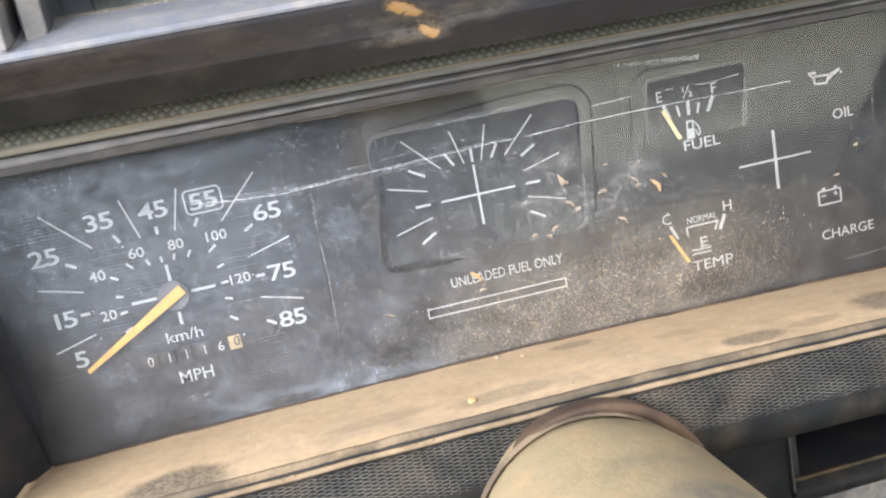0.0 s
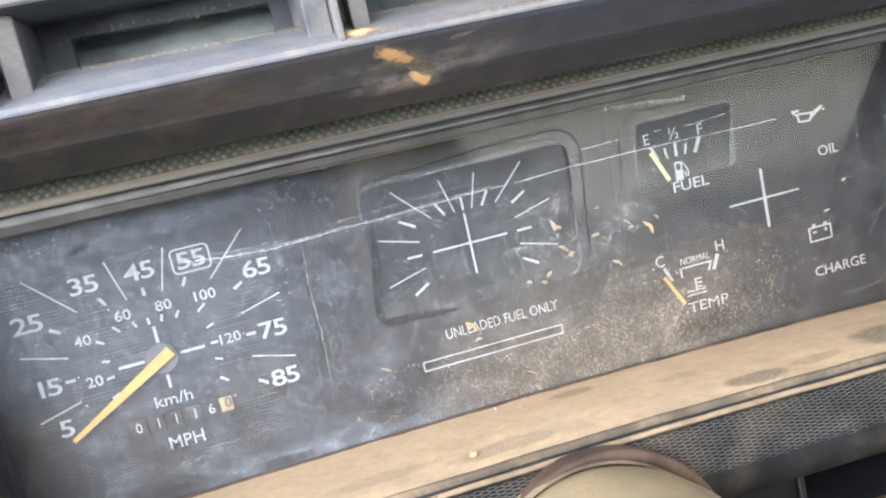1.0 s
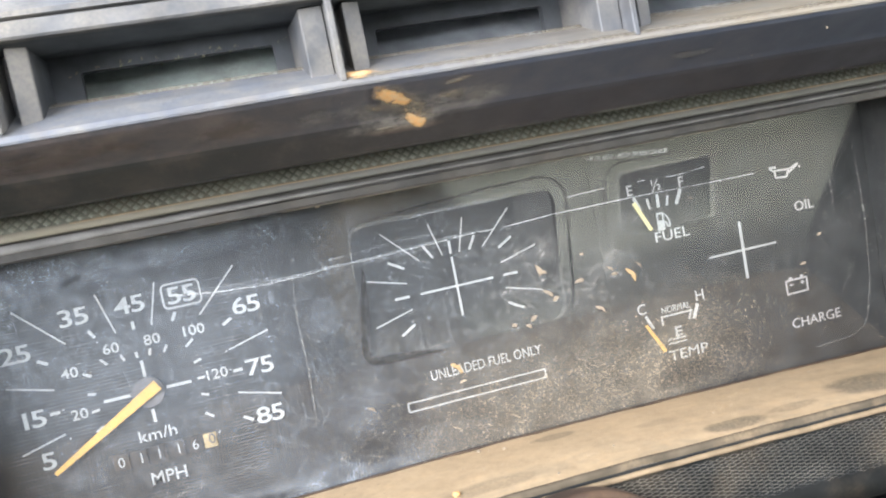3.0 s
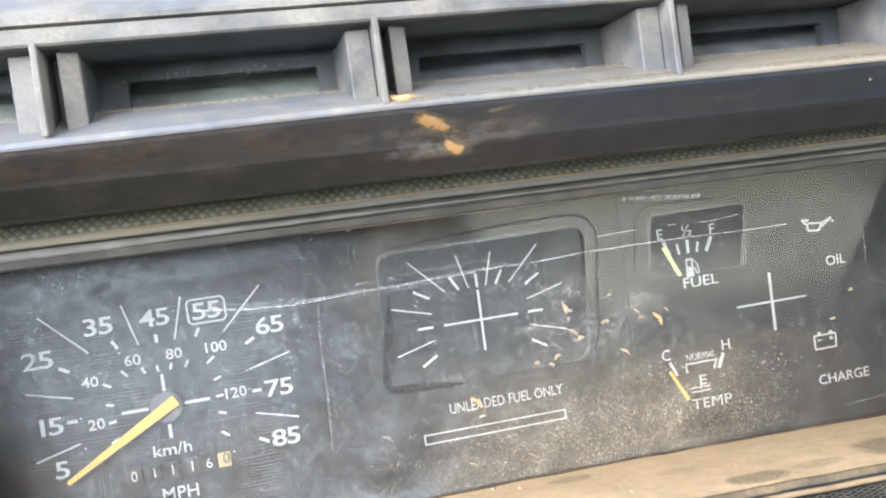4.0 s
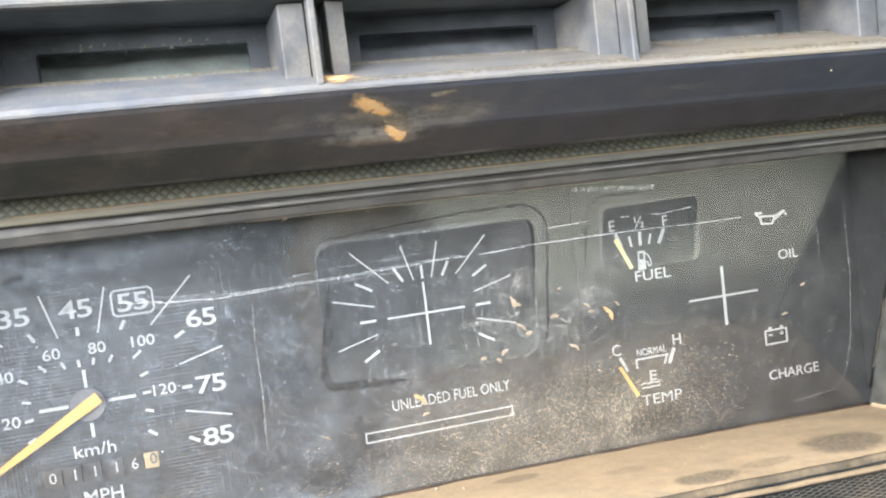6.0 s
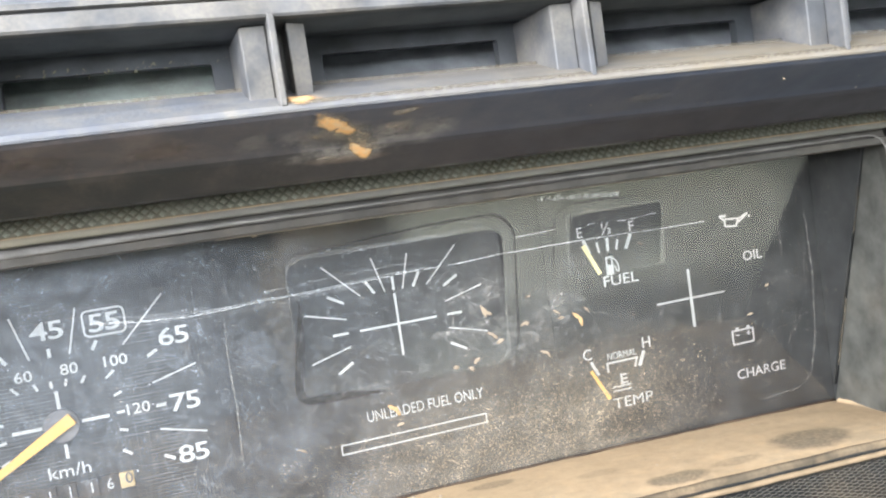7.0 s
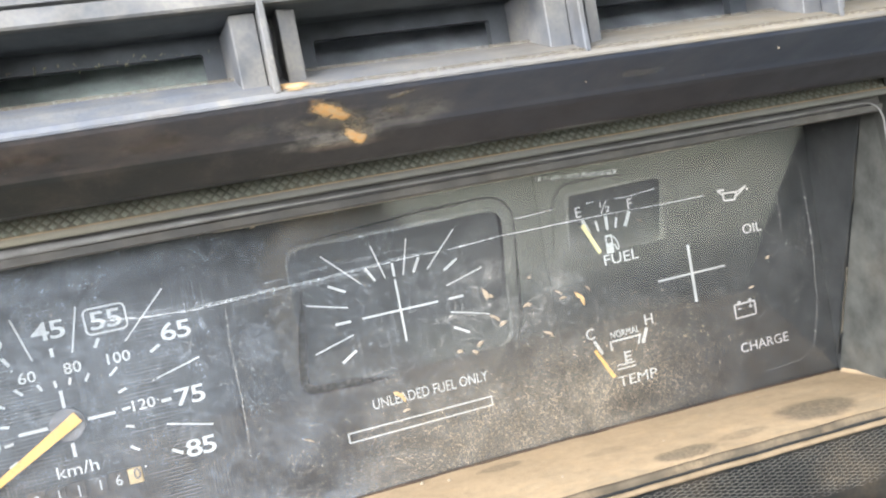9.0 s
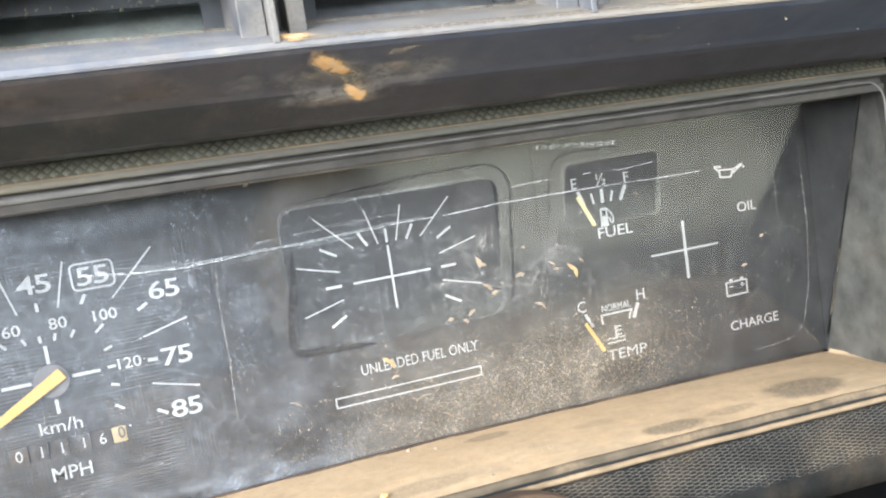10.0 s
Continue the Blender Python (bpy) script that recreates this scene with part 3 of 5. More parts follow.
def ground_sheet():
    bm = bmesh.new()
    bmesh.ops.create_grid(bm, x_segments=2, y_segments=2, size=400.0)
    bmesh.ops.translate(bm, verts=bm.verts[:], vec=(0, 0, -1.35))
    return tagged(part("ground", bm, M_DUST, None), "bare tan earth around the truck", "ground", kind="structure")


ground_sheet()


def seat():
    s = thing("bench_seat", "faded grey-green vinyl bench seat in the cab", "seat", at=(0.45, -0.85, -0.76))
    part("cushion", box(bmesh.new(), 0.125, 0.82, -1.10, -0.385, -0.50, -0.34, 0.03), M_SEAT, s, smooth=True)
    part("backrest", box(bmesh.new(), 0.10, 0.82, -1.27, -1.11, -0.45, 0.12, 0.04), M_CAB, s, smooth=True)
    part("seat_base", box(bmesh.new(), 0.14, 0.80, -1.20, -0.45, -0.76, -0.502), M_CAB, s)


seat()

# ---- instrument panel face ----
MM = 0.001
cluster = thing("instrument_cluster", "black gauge cluster with white printed markings and yellow pointers", "gauge cluster", at=(0, 0.004, -0.07))


def flat(bm, pts, y0, depth):
    """A flat outline in the (x, z) plane, in mm, raised by depth towards the viewer."""
    vs = [bm.verts.new((x * MM, y0, z * MM)) for x, z in pts]
    f = bm.faces.new(vs)
    r = bmesh.ops.extrude_face_region(bm, geom=[f])
    for v in [g for g in r["geom"] if isinstance(g, bmesh.types.BMVert)]:
        v.co.y -= depth
    return bm


def stroke(bm, a, b, w, y0=-0.0002, depth=0.0003):
    d = Vector((b[0] - a[0], b[1] - a[1])).normalized()
    n = Vector((-d.y, d.x)) * w / 2
    return flat(bm, [(a[0] + n.x, a[1] + n.y), (b[0] + n.x, b[1] + n.y), (b[0] - n.x, b[1] - n.y), (a[0] - n.x, a[1] - n.y)], y0, depth)


def lettering(name, text, x, z, size, mat, parent, width=1.0, bold=0.0, label="", y=-0.0003, spacing=1.0):
    """Printed words centred on (x, z) in mm; size is the height of a capital in mm."""
    cu = bpy.data.curves.new("text", "FONT")
    cu.body, cu.size, cu.align_x, cu.align_y = text, size / 0.70 * MM, "CENTER", "CENTER"
    cu.offset, cu.extrude, cu.resolution_u = bold * MM, 0.00008, 3
    cu.space_character = spacing
    ob = bpy.data.objects.new("text", cu)
    scene.collection.objects.link(ob)
    bpy.context.view_layer.update()
    me = bpy.data.meshes.new_from_object(ob.evaluated_get(bpy.context.evaluated_depsgraph_get()))
    bpy.data.objects.remove(ob)
    zs = [v.co.y for v in me.vertices]
    xs = [v.co.x for v in me.vertices]
    cx, cy = (min(xs) + max(xs)) / 2, (min(zs) + max(zs)) / 2
    for v in me.vertices:
        px, py, pz = v.co
        v.co = ((px - cx) * width + x * MM, y - pz, (py - cy) + z * MM)
    me.materials.clear()
    me.materials.append(mat)
    return part(name, me, mat, parent, label)


gauge_panel = part("gauge_panel", plate(bmesh.new(), rounded(-0.240, 0.240, -0.084, 0.058, 0.006), [], lambda x, z: Vector((x, 0.0006, z)), (0, 0.002, 0)), M_FACE, cluster, "matt charcoal face panel")



def housing_wall(x0, x1, z0, z1):
    """One wall of the dark box added to hold the lens and shade the gauge ends."""
    bm = bmesh.new()
    front = [bm.verts.new((x, lens_y(z) - 0.0002, z)) for x, z in ((x0, z0), (x1, z0), (x1, z1), (x0, z1))]
    rear = [bm.verts.new((x, 0.0004, z)) for x, z in ((x0, z0), (x1, z0), (x1, z1), (x0, z1))]
    bm.faces.new(front)
    bm.faces.new(rear[::-1])
    for i in range(4):
        j = (i + 1) % 4
        bm.faces.new((front[i], rear[i], rear[j], front[j]))
    return bm


# left, top and bottom walls near black, their shade painted in
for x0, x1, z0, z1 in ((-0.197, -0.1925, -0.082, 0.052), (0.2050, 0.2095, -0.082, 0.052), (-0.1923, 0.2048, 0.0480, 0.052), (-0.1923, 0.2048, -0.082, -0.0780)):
    part("housing_wall", housing_wall(x0, x1, z0, z1), M_SHADEBLACK if x0 < 0 else M_FACE, cluster)

# speedometer
SX, SZ = -127.8, -12.9
dial = part("speedometer", plate(bmesh.new(), rounded(-0.190, -0.068, -0.066, 0.0335, 0.003), [], lambda x, z: Vector((x, 0.0001, z)), (0, 0.0004, 0)), M_DIAL, cluster, "dark dial with fine engraved lines")


def clip_ray(angle, hx, hz):
    """Distance along a ray from the centre of a box with half sizes hx, hz to its edge."""
    c, s = abs(math.cos(radians(angle))), abs(math.sin(radians(angle)))
    return min(hx / c if c > 1e-6 else 1e9, hz / s if s > 1e-6 else 1e9)


def radial(name, angle, inner, outer, w, cx, cz, parent, mat=None):
    a = radians(angle)
    r0, r1 = clip_ray(angle, *inner), clip_ray(angle, *outer)
    d = (math.cos(a), math.sin(a))
    bm = stroke(bmesh.new(), (cx + d[0] * r0, cz + d[1] * r0), (cx + d[0] * r1, cz + d[1] * r1), w)
    return part(name, bm, mat or M_PRINT, parent)


def mph(v):
    return 90 - 3 * (v - 45)


for v in range(10, 90, 10):
    radial("scale_line", mph(v), (32.9, 25.1), (49.3, 41.2), 0.62, SX, SZ, dial)
for v in range(5, 95, 10):
    radial("scale_mark", mph(v), (32.8, 25.0), (36.4, 28.2), 1.2, SX, SZ, dial)
for v in range(10, 150, 10):
    radial("inner_mark", mph(v / 1.6093), (18.9, 13.8), (21.8, 16.3), 0.95, SX, SZ, dial)
for text, x, z in (("5", -168.6, -30.4), ("15", -169.9, -13.4), ("25", -171.3, 12.2), ("35", -148.1, 21.7), ("45", -127.5, 21.8),
                   ("55", -107.8, 21.6), ("65", -84.8, 12.2), ("75", -84.6, -13.1), ("85", -84.6, -33.1)):
    lettering("numeral", text, x, z, 6.5, M_PRINT, dial, 1.36 if text[0] != "1" else 1.40, 0.10, spacing=0.9 if text[0] != "1" else 0.74)
for text, x, z in (("20", -154.0, -15.4), ("40", -154.1, 1.0), ("60", -137.6, 6.8), ("80", -122.2, 6.9), ("100", -106.2, 6.9), ("120", -101.2, -12.2)):
    lettering("numeral", text, x, z, 4.0, M_PRINT, dial, 1.11, 0.06)
lettering("unit_text", "km/h", -128.0, -29.9, 4.6, M_PRINT, dial, 1.14)
lettering("unit_text", "MPH", -127.4, -47.3, 5.0, M_PRINT, dial, 1.0, 0.03)


def frame_outline(x0, x1, z0, z1, r, w):
    bm = bmesh.new()
    plate(bm, [(x * MM, z * MM) for x, z in rounded(x0, x1, z0, z1, r)], [[(x * MM, z * MM) for x, z in rounded(x0 + w, x1 - w, z0 + w, z1 - w, max(r - w, 0.05))]],
          lambda x, z: Vector((x, -0.0005, z)), (0, 0.0003, 0))
    return bm


part("number_frame", frame_outline(-115.3, -100.3, 16.6, 26.7, 2.2, 0.7), M_PRINT, dial)
for a, b in (((-144.4, SZ), (-134.6, SZ)), ((-121.0, SZ), (-111.4, SZ)), ((SX, -0.4), (SX, -7.6)), ((SX, -20.2), (SX, -25.4))):
    part("cross_line", stroke(bmesh.new(), a, b, 1.15), M_PRINT, dial)

for x, z in ((-141.9, 10.2), (-159.3, -12.3), (-159.3, -23.8), (-96.0, -12.0), (-96.0, -4.4), (-105.3, -35.4)):
    part("scale_dot", flat(bmesh.new(), [(x + 0.36 * math.cos(radians(a)), z + 0.36 * math.sin(radians(a))) for a in range(0, 360, 45)], -0.0002, 0.0002), M_PRINT, dial)

# odometer
for k, (ch, x) in enumerate(zip("01116", (-143.4, -136.6, -129.8, -122.4, -115.2))):
    win = part("odometer_wheel", box(bmesh.new(), (x - 3.0) * MM, (x + 3.0) * MM, -0.0006, 0.0, -41.0 * MM, -34.6 * MM), M_WHEEL, dial)
    lettering("digit", ch, x + (0.8 if ch == "1" else 0), -37.8, 4.0, M_PRINT, win, 0.95, y=-0.0009)
win = part("odometer_wheel", box(bmesh.new(), -111.9 * MM, -106.8 * MM, -0.0008, 0.0, -40.7 * MM, -34.8 * MM, 0.0004), M_TENTHS, dial, "pale tan tenths wheel")
lettering("digit", "0", -108.6, -37.0, 4.2, M_HUB, win, 0.95, y=-0.0011)


# pointers
def hub_disc(cx, cz, r, y0, depth):
    bm = bmesh.new()
    flat(bm, [(cx + r * math.cos(radians(a)), cz + r * math.sin(radians(a))) for a in range(0, 360, 12)], y0, depth)
    return bm


part("needle_hub", hub_disc(SX, SZ, 6.0, -0.0008, 0.0016), M_HUB, dial)


def needle(parent, name, tip, tail, w0, w1, y, mat, thick=0.0009):
    d = (Vector(tip) - Vector(tail)).normalized()
    n = Vector((-d.y, d.x))
    pts = [Vector(tail) + n * w0, Vector(tail) - n * w0, Vector(tip) - n * w1, Vector(tip) + n * w1]
    bm = flat(bmesh.new(), [(p.x, p.y) for p in pts], y, thick)
    return part(name, bm, mat, parent)


needle(dial, "needle", (-166.5, -35.2), (-123.6, -10.6), 2.2, 0.8, -0.0030, M_NEEDLE)

# centre gauge field
CX, CZ = 1.0, 0.4
field = part("blank_gauge", plate(bmesh.new(), rounded(-0.062, 0.066, -0.052, 0.046, 0.003), [], lambda x, z: Vector((x, 0.0002, z)), (0, 0.0003, 0)), M_FACE, cluster, "blank gauge with tick marks and no pointer")
for k in range(8):
    radial("scale_line", 195 - 30 * k, (20.6, 13.8), (36.7, 27.7), 0.5, CX, CZ, field)
for k in range(9):
    radial("scale_mark", 210 - 30 * k, (20.6, 13.8), (26.9, 19.3), 1.0, CX, CZ, field)
part("cross_line", stroke(bmesh.new(), (-14.9, CZ), (17.0, CZ), 0.8), M_PRINT, field)
part("cross_line", stroke(bmesh.new(), (CX, 12.9), (CX, -12.5), 0.85, -0.0003), M_PRINT, field)
lettering("notice_text", "UNLEADED FUEL ONLY", 7.3, -34.5, 4.3, M_PRINT, field, 0.765)
part("notice_bar", frame_outline(-29.6, 32.2, -47.6, -43.3, 0.2, 0.55), M_PRINT, field)

# fuel, temperature, oil and charge
right = part("fuel_gauge", plate(bmesh.new(), rounded(0.067, 0.190, -0.064, 0.046, 0.003), [], lambda x, z: Vector((x, 0.0002, z)), (0, 0.0003, 0)), M_FACE, cluster, "fuel and temperature gauges with warning symbols")
lettering("gauge_text", "E", 84.8, 24.2, 4.6, M_PRINT, right, 1.0)
lettering("gauge_text", "\u00bd", 97.4, 24.2, 5.0, M_PRINT, right, 1.0)
lettering("gauge_text", "F", 109.6, 23.4, 4.6, M_PRINT, right, 1.0)
lettering("gauge_text", "FUEL", 101.5, 1.4, 4.6, M_PRINT, right, 1.22)
lettering("gauge_text", "C", 80.9, -28.6, 4.8, M_PRINT, right, 0.95)
lettering("gauge_text", "H", 109.6, -28.3, 4.8, M_PRINT, right, 1.0)
lettering("gauge_text", "NORMAL", 97.2, -31.3, 3.0, M_PRINT, right, 0.81)
lettering("gauge_text", "TEMP", 100.0, -52.3, 4.6, M_PRINT, right, 1.24)
lettering("warning_text", "OIL", 168.6, 1.1, 4.4, M_DIMPRINT, right, 1.05)
lettering("warning_text", "CHARGE", 166.4, -52.3, 4.4, M_DIMPRINT, right, 1.06)
for a, b, w in (((86.0, 20.6), (88.4, 14.4), 1.5), ((92.1, 18.9), (92.8, 14.4), 0.9), ((97.2, 20.2), (97.0, 14.3), 1.3), ((102.2, 18.7), (101.0, 14.4), 0.9), ((108.7, 20.2), (105.6, 14.1), 1.5),
                ((82.2, -32.0), (85.1, -38.3), 1.3), ((107.9, -31.8), (105.0, -38.1), 1.5)):
    part("scale_mark", stroke(bmesh.new(), a, b, w), M_PRINT, right)
for a, b in (((89.7, -38.0), (89.6, -33.7)), ((89.3, -34.1), (104.8, -34.1)), ((104.2, -34.2), (102.7, -38.0))):
    part("bracket_line", stroke(bmesh.new(), a, b, 0.8), M_PRINT, right)
part("cross_line", stroke(bmesh.new(), (117.2, -13.0), (151.6, -13.0), 0.85), M_PRINT, right)
part("cross_line", stroke(bmesh.new(), (134.5, 0.0), (134.5, -26.0), 1.25, -0.0003), M_PRINT, right)
needle(right, "fuel_needle", (84.5, 18.6), (90.6, 5.6), 0.75, 0.8, -0.0025, M_PALENEEDLE)
needle(right, "temperature_needle", (80.6, -35.4), (87.6, -48.8), 0.75, 0.6, -0.0025, M_NEEDLE)


def pump_symbol():
    bm = bmesh.new()
    plate(bm, [(x * MM, z * MM) for x, z in ((95.0, 4.0), (98.6, 4.0), (98.6, 12.0), (95.4, 12.0))], [[(x * MM, z * MM) for x, z in ((95.9, 8.4), (97.9, 8.4), (97.9, 11.1), (95.9, 11.1))]],
          lambda x, z: Vector((x, -0.0005, z)), (0, 0.0003, 0))
    hose = ((98.5, 11.4), (100.1, 9.8), (100.9, 8.0), (101.2, 5.8), (100.6, 5.0), (99.9, 5.4), (99.6, 7.2), (98.6, 7.4))
    for p, q in zip(hose, hose[1:]):
        stroke(bm, p, q, 0.5)
    return part("pump_symbol", bm, M_PRINT, right)


def thermometer_symbol():
    bm = bmesh.new()
    stroke(bm, (95.6, -45.6), (95.6, -39.6), 0.9)
    for z in (-40.2, -42.0, -43.8):
        stroke(bm, (95.9, z), (98.4, z), 0.7)
    for k, z in ((0, -45.2), (1, -47.0)):
        for i in range(5):
            stroke(bm, (90.8 + 1.8 * i, z + 0.35 * (i % 2)), (92.6 + 1.8 * i, z + 0.35 * ((i + 1) % 2)), 0.6)
    return part("thermometer_symbol", bm, M_PRINT, right)


def outline(bm, pts, w):
    for a, b in zip(pts, pts[1:] + pts[:1]):
        stroke(bm, a, b, w)
    return bm


def oil_symbol():
    bm = bmesh.new()
    outline(bm, [(156.3, 19.2), (163.4, 18.6), (161.9, 15.4), (156.3, 15.9)], 0.8)
    stroke(bm, (163.2, 17.0), (168.4, 20.2), 0.8)
    stroke(bm, (163.0, 18.4), (168.6, 20.6), 0.6)
    stroke(bm, (156.4, 18.2), (153.8, 20.6), 0.8)
    stroke(bm, (153.6, 20.8), (157.2, 20.6), 1.1)
    stroke(bm, (169.0, 19.4), (169.3, 18.4), 0.7)
    return part("oil_symbol", bm, M_DIMPRINT, right, "faded oil can symbol")


def battery_symbol():
    bm = bmesh.new()
    outline(bm, [(153.4, -32.0), (164.2, -32.0), (164.2, -38.2), (153.4, -38.2)], 0.7)
    stroke(bm, (155.2, -31.2), (156.8, -31.2), 1.2)
    stroke(bm, (161.0, -31.2), (162.6, -31.2), 1.2)
    stroke(bm, (155.0, -34.2), (157.0, -34.2), 0.5)
    stroke(bm, (160.8, -34.0), (162.8, -34.0), 0.5)
    stroke(bm, (161.8, -33.0), (161.8, -35.0), 0.5)
    return part("battery_symbol", bm, M_DIMPRINT, right, "faded battery symbol")


pump_symbol(), thermometer_symbol(), oil_symbol(), battery_symbol()

# ---- lens ----
lens = thing("cluster_lens", "scratched dusty clear plastic lens over the gauges", "lens", at=(0, -0.004, -0.07))
LENS_TOP, LENS_BOTTOM = 0.0475, -0.0775
POCKETS = ((-0.0425, 0.0388, -0.0200, 0.0342, 0.006), (0.0665, 0.1066, 0.0086, 0.0340, 0.0025))


def on_lens(x, z, lift=0.0):
    return Vector((x, lens_y(z) - lift, z))


def lens_sheet():
    bm = bmesh.new()
    plate(bm, rounded(-0.192, 0.2045, LENS_BOTTOM, LENS_TOP, 0.006), [rounded(x0, x1, z0, z1, r) for x0, x1, z0, z1, r in POCKETS], on_lens, None)
    for x0, x1, z0, z1, r in POCKETS:
        deep = lambda x, z: Vector((x, lens_y(z) + 0.0004 + (0.0130 if x0 < 0 else 0.0046) * (z - z0) / (z1 - z0), z))
        rear = [bm.verts.new(deep(x, z)) for x, z in rounded(x0 + 0.0003, x1 + (0.0026 if x0 < 0 else 0.0034), z0 - 0.0003, z1 + 0.0008, r)]
        bm.faces.new(rear)
    return bm


pane = part("pane", lens_sheet(), M_LENS, lens)
pane.visible_shadow = False


def groove_line(points, w, lift=0.0004):
    """A moulded line on the lens along points (x, z), tapered at both ends."""
    bm = bmesh.new()
    rows = []
    for i, p in enumerate(points):
        a, b = Vector(points[max(i - 1, 0)]), Vector(points[min(i + 1, len(points) - 1)])
        d = (b - a).normalized()
        h = w / 2 * (0.15 if i in (0, len(points) - 1) else 1.0)
        s = Vector((-d.y, d.x)) * h
        rows.append([bm.verts.new(on_lens(p[0] + k * s.x, p[1] + k * s.y, lift)) for k in (-1, 1)])
    for a, b in zip(rows, rows[1:]):
        bm.faces.new((a[0], a[1], b[1], b[0]))
    return bm


def bend(cx, cz, r, a0, a1, n=8):
    return [(cx + r * math.cos(radians(a0 + (a1 - a0) * i / n)), cz + r * math.sin(radians(a0 + (a1 - a0) * i / n))) for i in range(n + 1)]


part("moulded_line", groove_line([(-0.040, 0.0362), (-0.012, 0.0380), (0.010, 0.0393)] + bend(0.0322, 0.0282, 0.0113, 90, 0) + [(0.0438, 0.005), (0.0441, -0.010), (0.0425, -0.0180)], 0.0009), M_GROOVE, lens)
part("moulded_line", groove_line([(-0.0395, 0.020), (-0.0410, 0.005), (-0.0430, -0.010)] + bend(-0.0385, -0.0145, 0.0050, 180, 255) + [(-0.026, -0.0200), (-0.012, -0.0215)], 0.0034), M_BROWNBAND, lens, "dark brown band along the moulded edge")
part("moulded_line", groove_line([(0.0594, 0.008), (0.0596, 0.020)] + bend(0.0678, 0.0303, 0.0084, 180, 95) + [(0.085, 0.0383), (0.1010, 0.0372)], 0.0007), M_GROOVE, lens)
part("moulded_line", groove_line([(-0.0655, 0.0230), (-0.0668, 0.0058), (-0.0666, -0.0162), (-0.0676, -0.0374), (-0.0682, -0.0480)], 0.00035), M_HAIR, lens, "faint edge of the speedometer window")
part("moulded_line", groove_line([(0.1733, 0.0282), (0.1784, 0.0103), (0.1834, -0.0084), (0.1885, -0.0370)] + bend(0.1790, -0.0540, 0.0098, 0, -85) + [(0.1690, -0.0645), (0.1595, -0.0646)], 0.0004), M_HAIR, lens, "faint rounded corner moulded into the lens")
part("moulded_line", groove_line([(0.1625, 0.0170), (0.1651, 0.0079), (0.1669, -0.0024)], 0.0005), M_HAIR, lens)
part("moulded_line", groove_line([(0.1068, 0.0300), (0.1076, 0.0200), (0.1082, 0.0100)], 0.0003), M_HAIR, lens)
part("moulded_line", groove_line([(0.1088, 0.0300), (0.1098, 0.0180), (0.1106, 0.0040)], 0.0004), M_HAIR, lens)


def scratch(points, w, seed, lines=1, spread=0.0, gaps=0.1, wander=0.0001):
    """Thin ragged lines side by side along points (x, z) on the lens."""
    rnd = random.Random(seed)
    bm = bmesh.new()
    total = sum((Vector(b) - Vector(a)).length for a, b in zip(points, points[1:]))

    def at(t):
        far = t * total
        for a, b in zip(points, points[1:]):
            d = (Vector(b) - Vector(a)).length
            if far <= d:
                return Vector(a).lerp(Vector(b), far / d)
            far -= d
        return Vector(points[-1])

    for _ in range(lines):
        off = rnd.gauss(0, spread)
        t = rnd.uniform(0, 0.25) if lines > 1 else 0.0
        end = rnd.uniform(0.75, 1.0) if lines > 1 else 1.0
        prev, o, h = None, off, w / 2
        while t < end:
            o += rnd.gauss(0, wander) + (off - o) * 0.15
            h = w / 2 * rnd.uniform(0.4, 1.0)
            p = at(t)
            row = [bm.verts.new(on_lens(p.x, p.y + o + k * h, 0.00015)) for k in (-1, 1)]
            if prev and rnd.random() > gaps:
                bm.faces.new((prev[0], row[0], row[1], prev[1]))
            prev = row
            t += 0.0016 / total
    return bm


MAIN = [(-0.1156, 0.0250), (-0.0933, 0.0222), (-0.0780, 0.0209), (-0.0631, 0.0212), (-0.0494, 0.0217), (-0.0329, 0.0218), (-0.0169, 0.0224), (-0.0003, 0.0233), (0.0176, 0.0231), (0.0383, 0.0240), (0.0649, 0.0240), (0.0890, 0.0237), (0.1060, 0.0230), (0.1300, 0.0227)]
for pts, w, seed, lines, spread, gaps, wander in (
        (MAIN[:4], 0.00025, 1, 5, 0.0012, 0.15, 0.00015), (MAIN[1:6], 0.0005, 2, 4, 0.0004, 0.03, 0.00008), (MAIN[2:8], 0.00022, 3, 9, 0.0011, 0.08, 0.00008), (MAIN[4:9], 0.00025, 4, 5, 0.0008, 0.1, 0.00008), 
        ([(-0.060, 0.0245), (-0.020, 0.0262), (0.012, 0.0262)], 0.0002, 6, 3, 0.0006, 0.25, 0.0001),
        # not torn plastic: highlight on the centre pocket's top rim, drawn as pale lines
        ([(-0.0296, 0.0328), (-0.0143, 0.0346), (0.0039, 0.0345), (0.0247, 0.0346), (0.0339, 0.0344)], 0.0004, 7, 2, 0.0002, 0.1, 0.00005),
        ([(0.0471, 0.0423), (0.0629, 0.0409), (0.0891, 0.0397)], 0.0005, 8, 3, 0.0003, 0.1, 0.0001),
        ([(0.0743, 0.0300), (0.0900, 0.0291), (0.1061, 0.0297)], 0.0003, 9, 1, 0.0, 0.4, 0.00005)):
    mark = part("scratch", scratch(pts, w, seed, lines, spread, gaps, wander), M_SCRATCH, lens)
    if lines > 1:
        tagged(mark, kind="stuff")
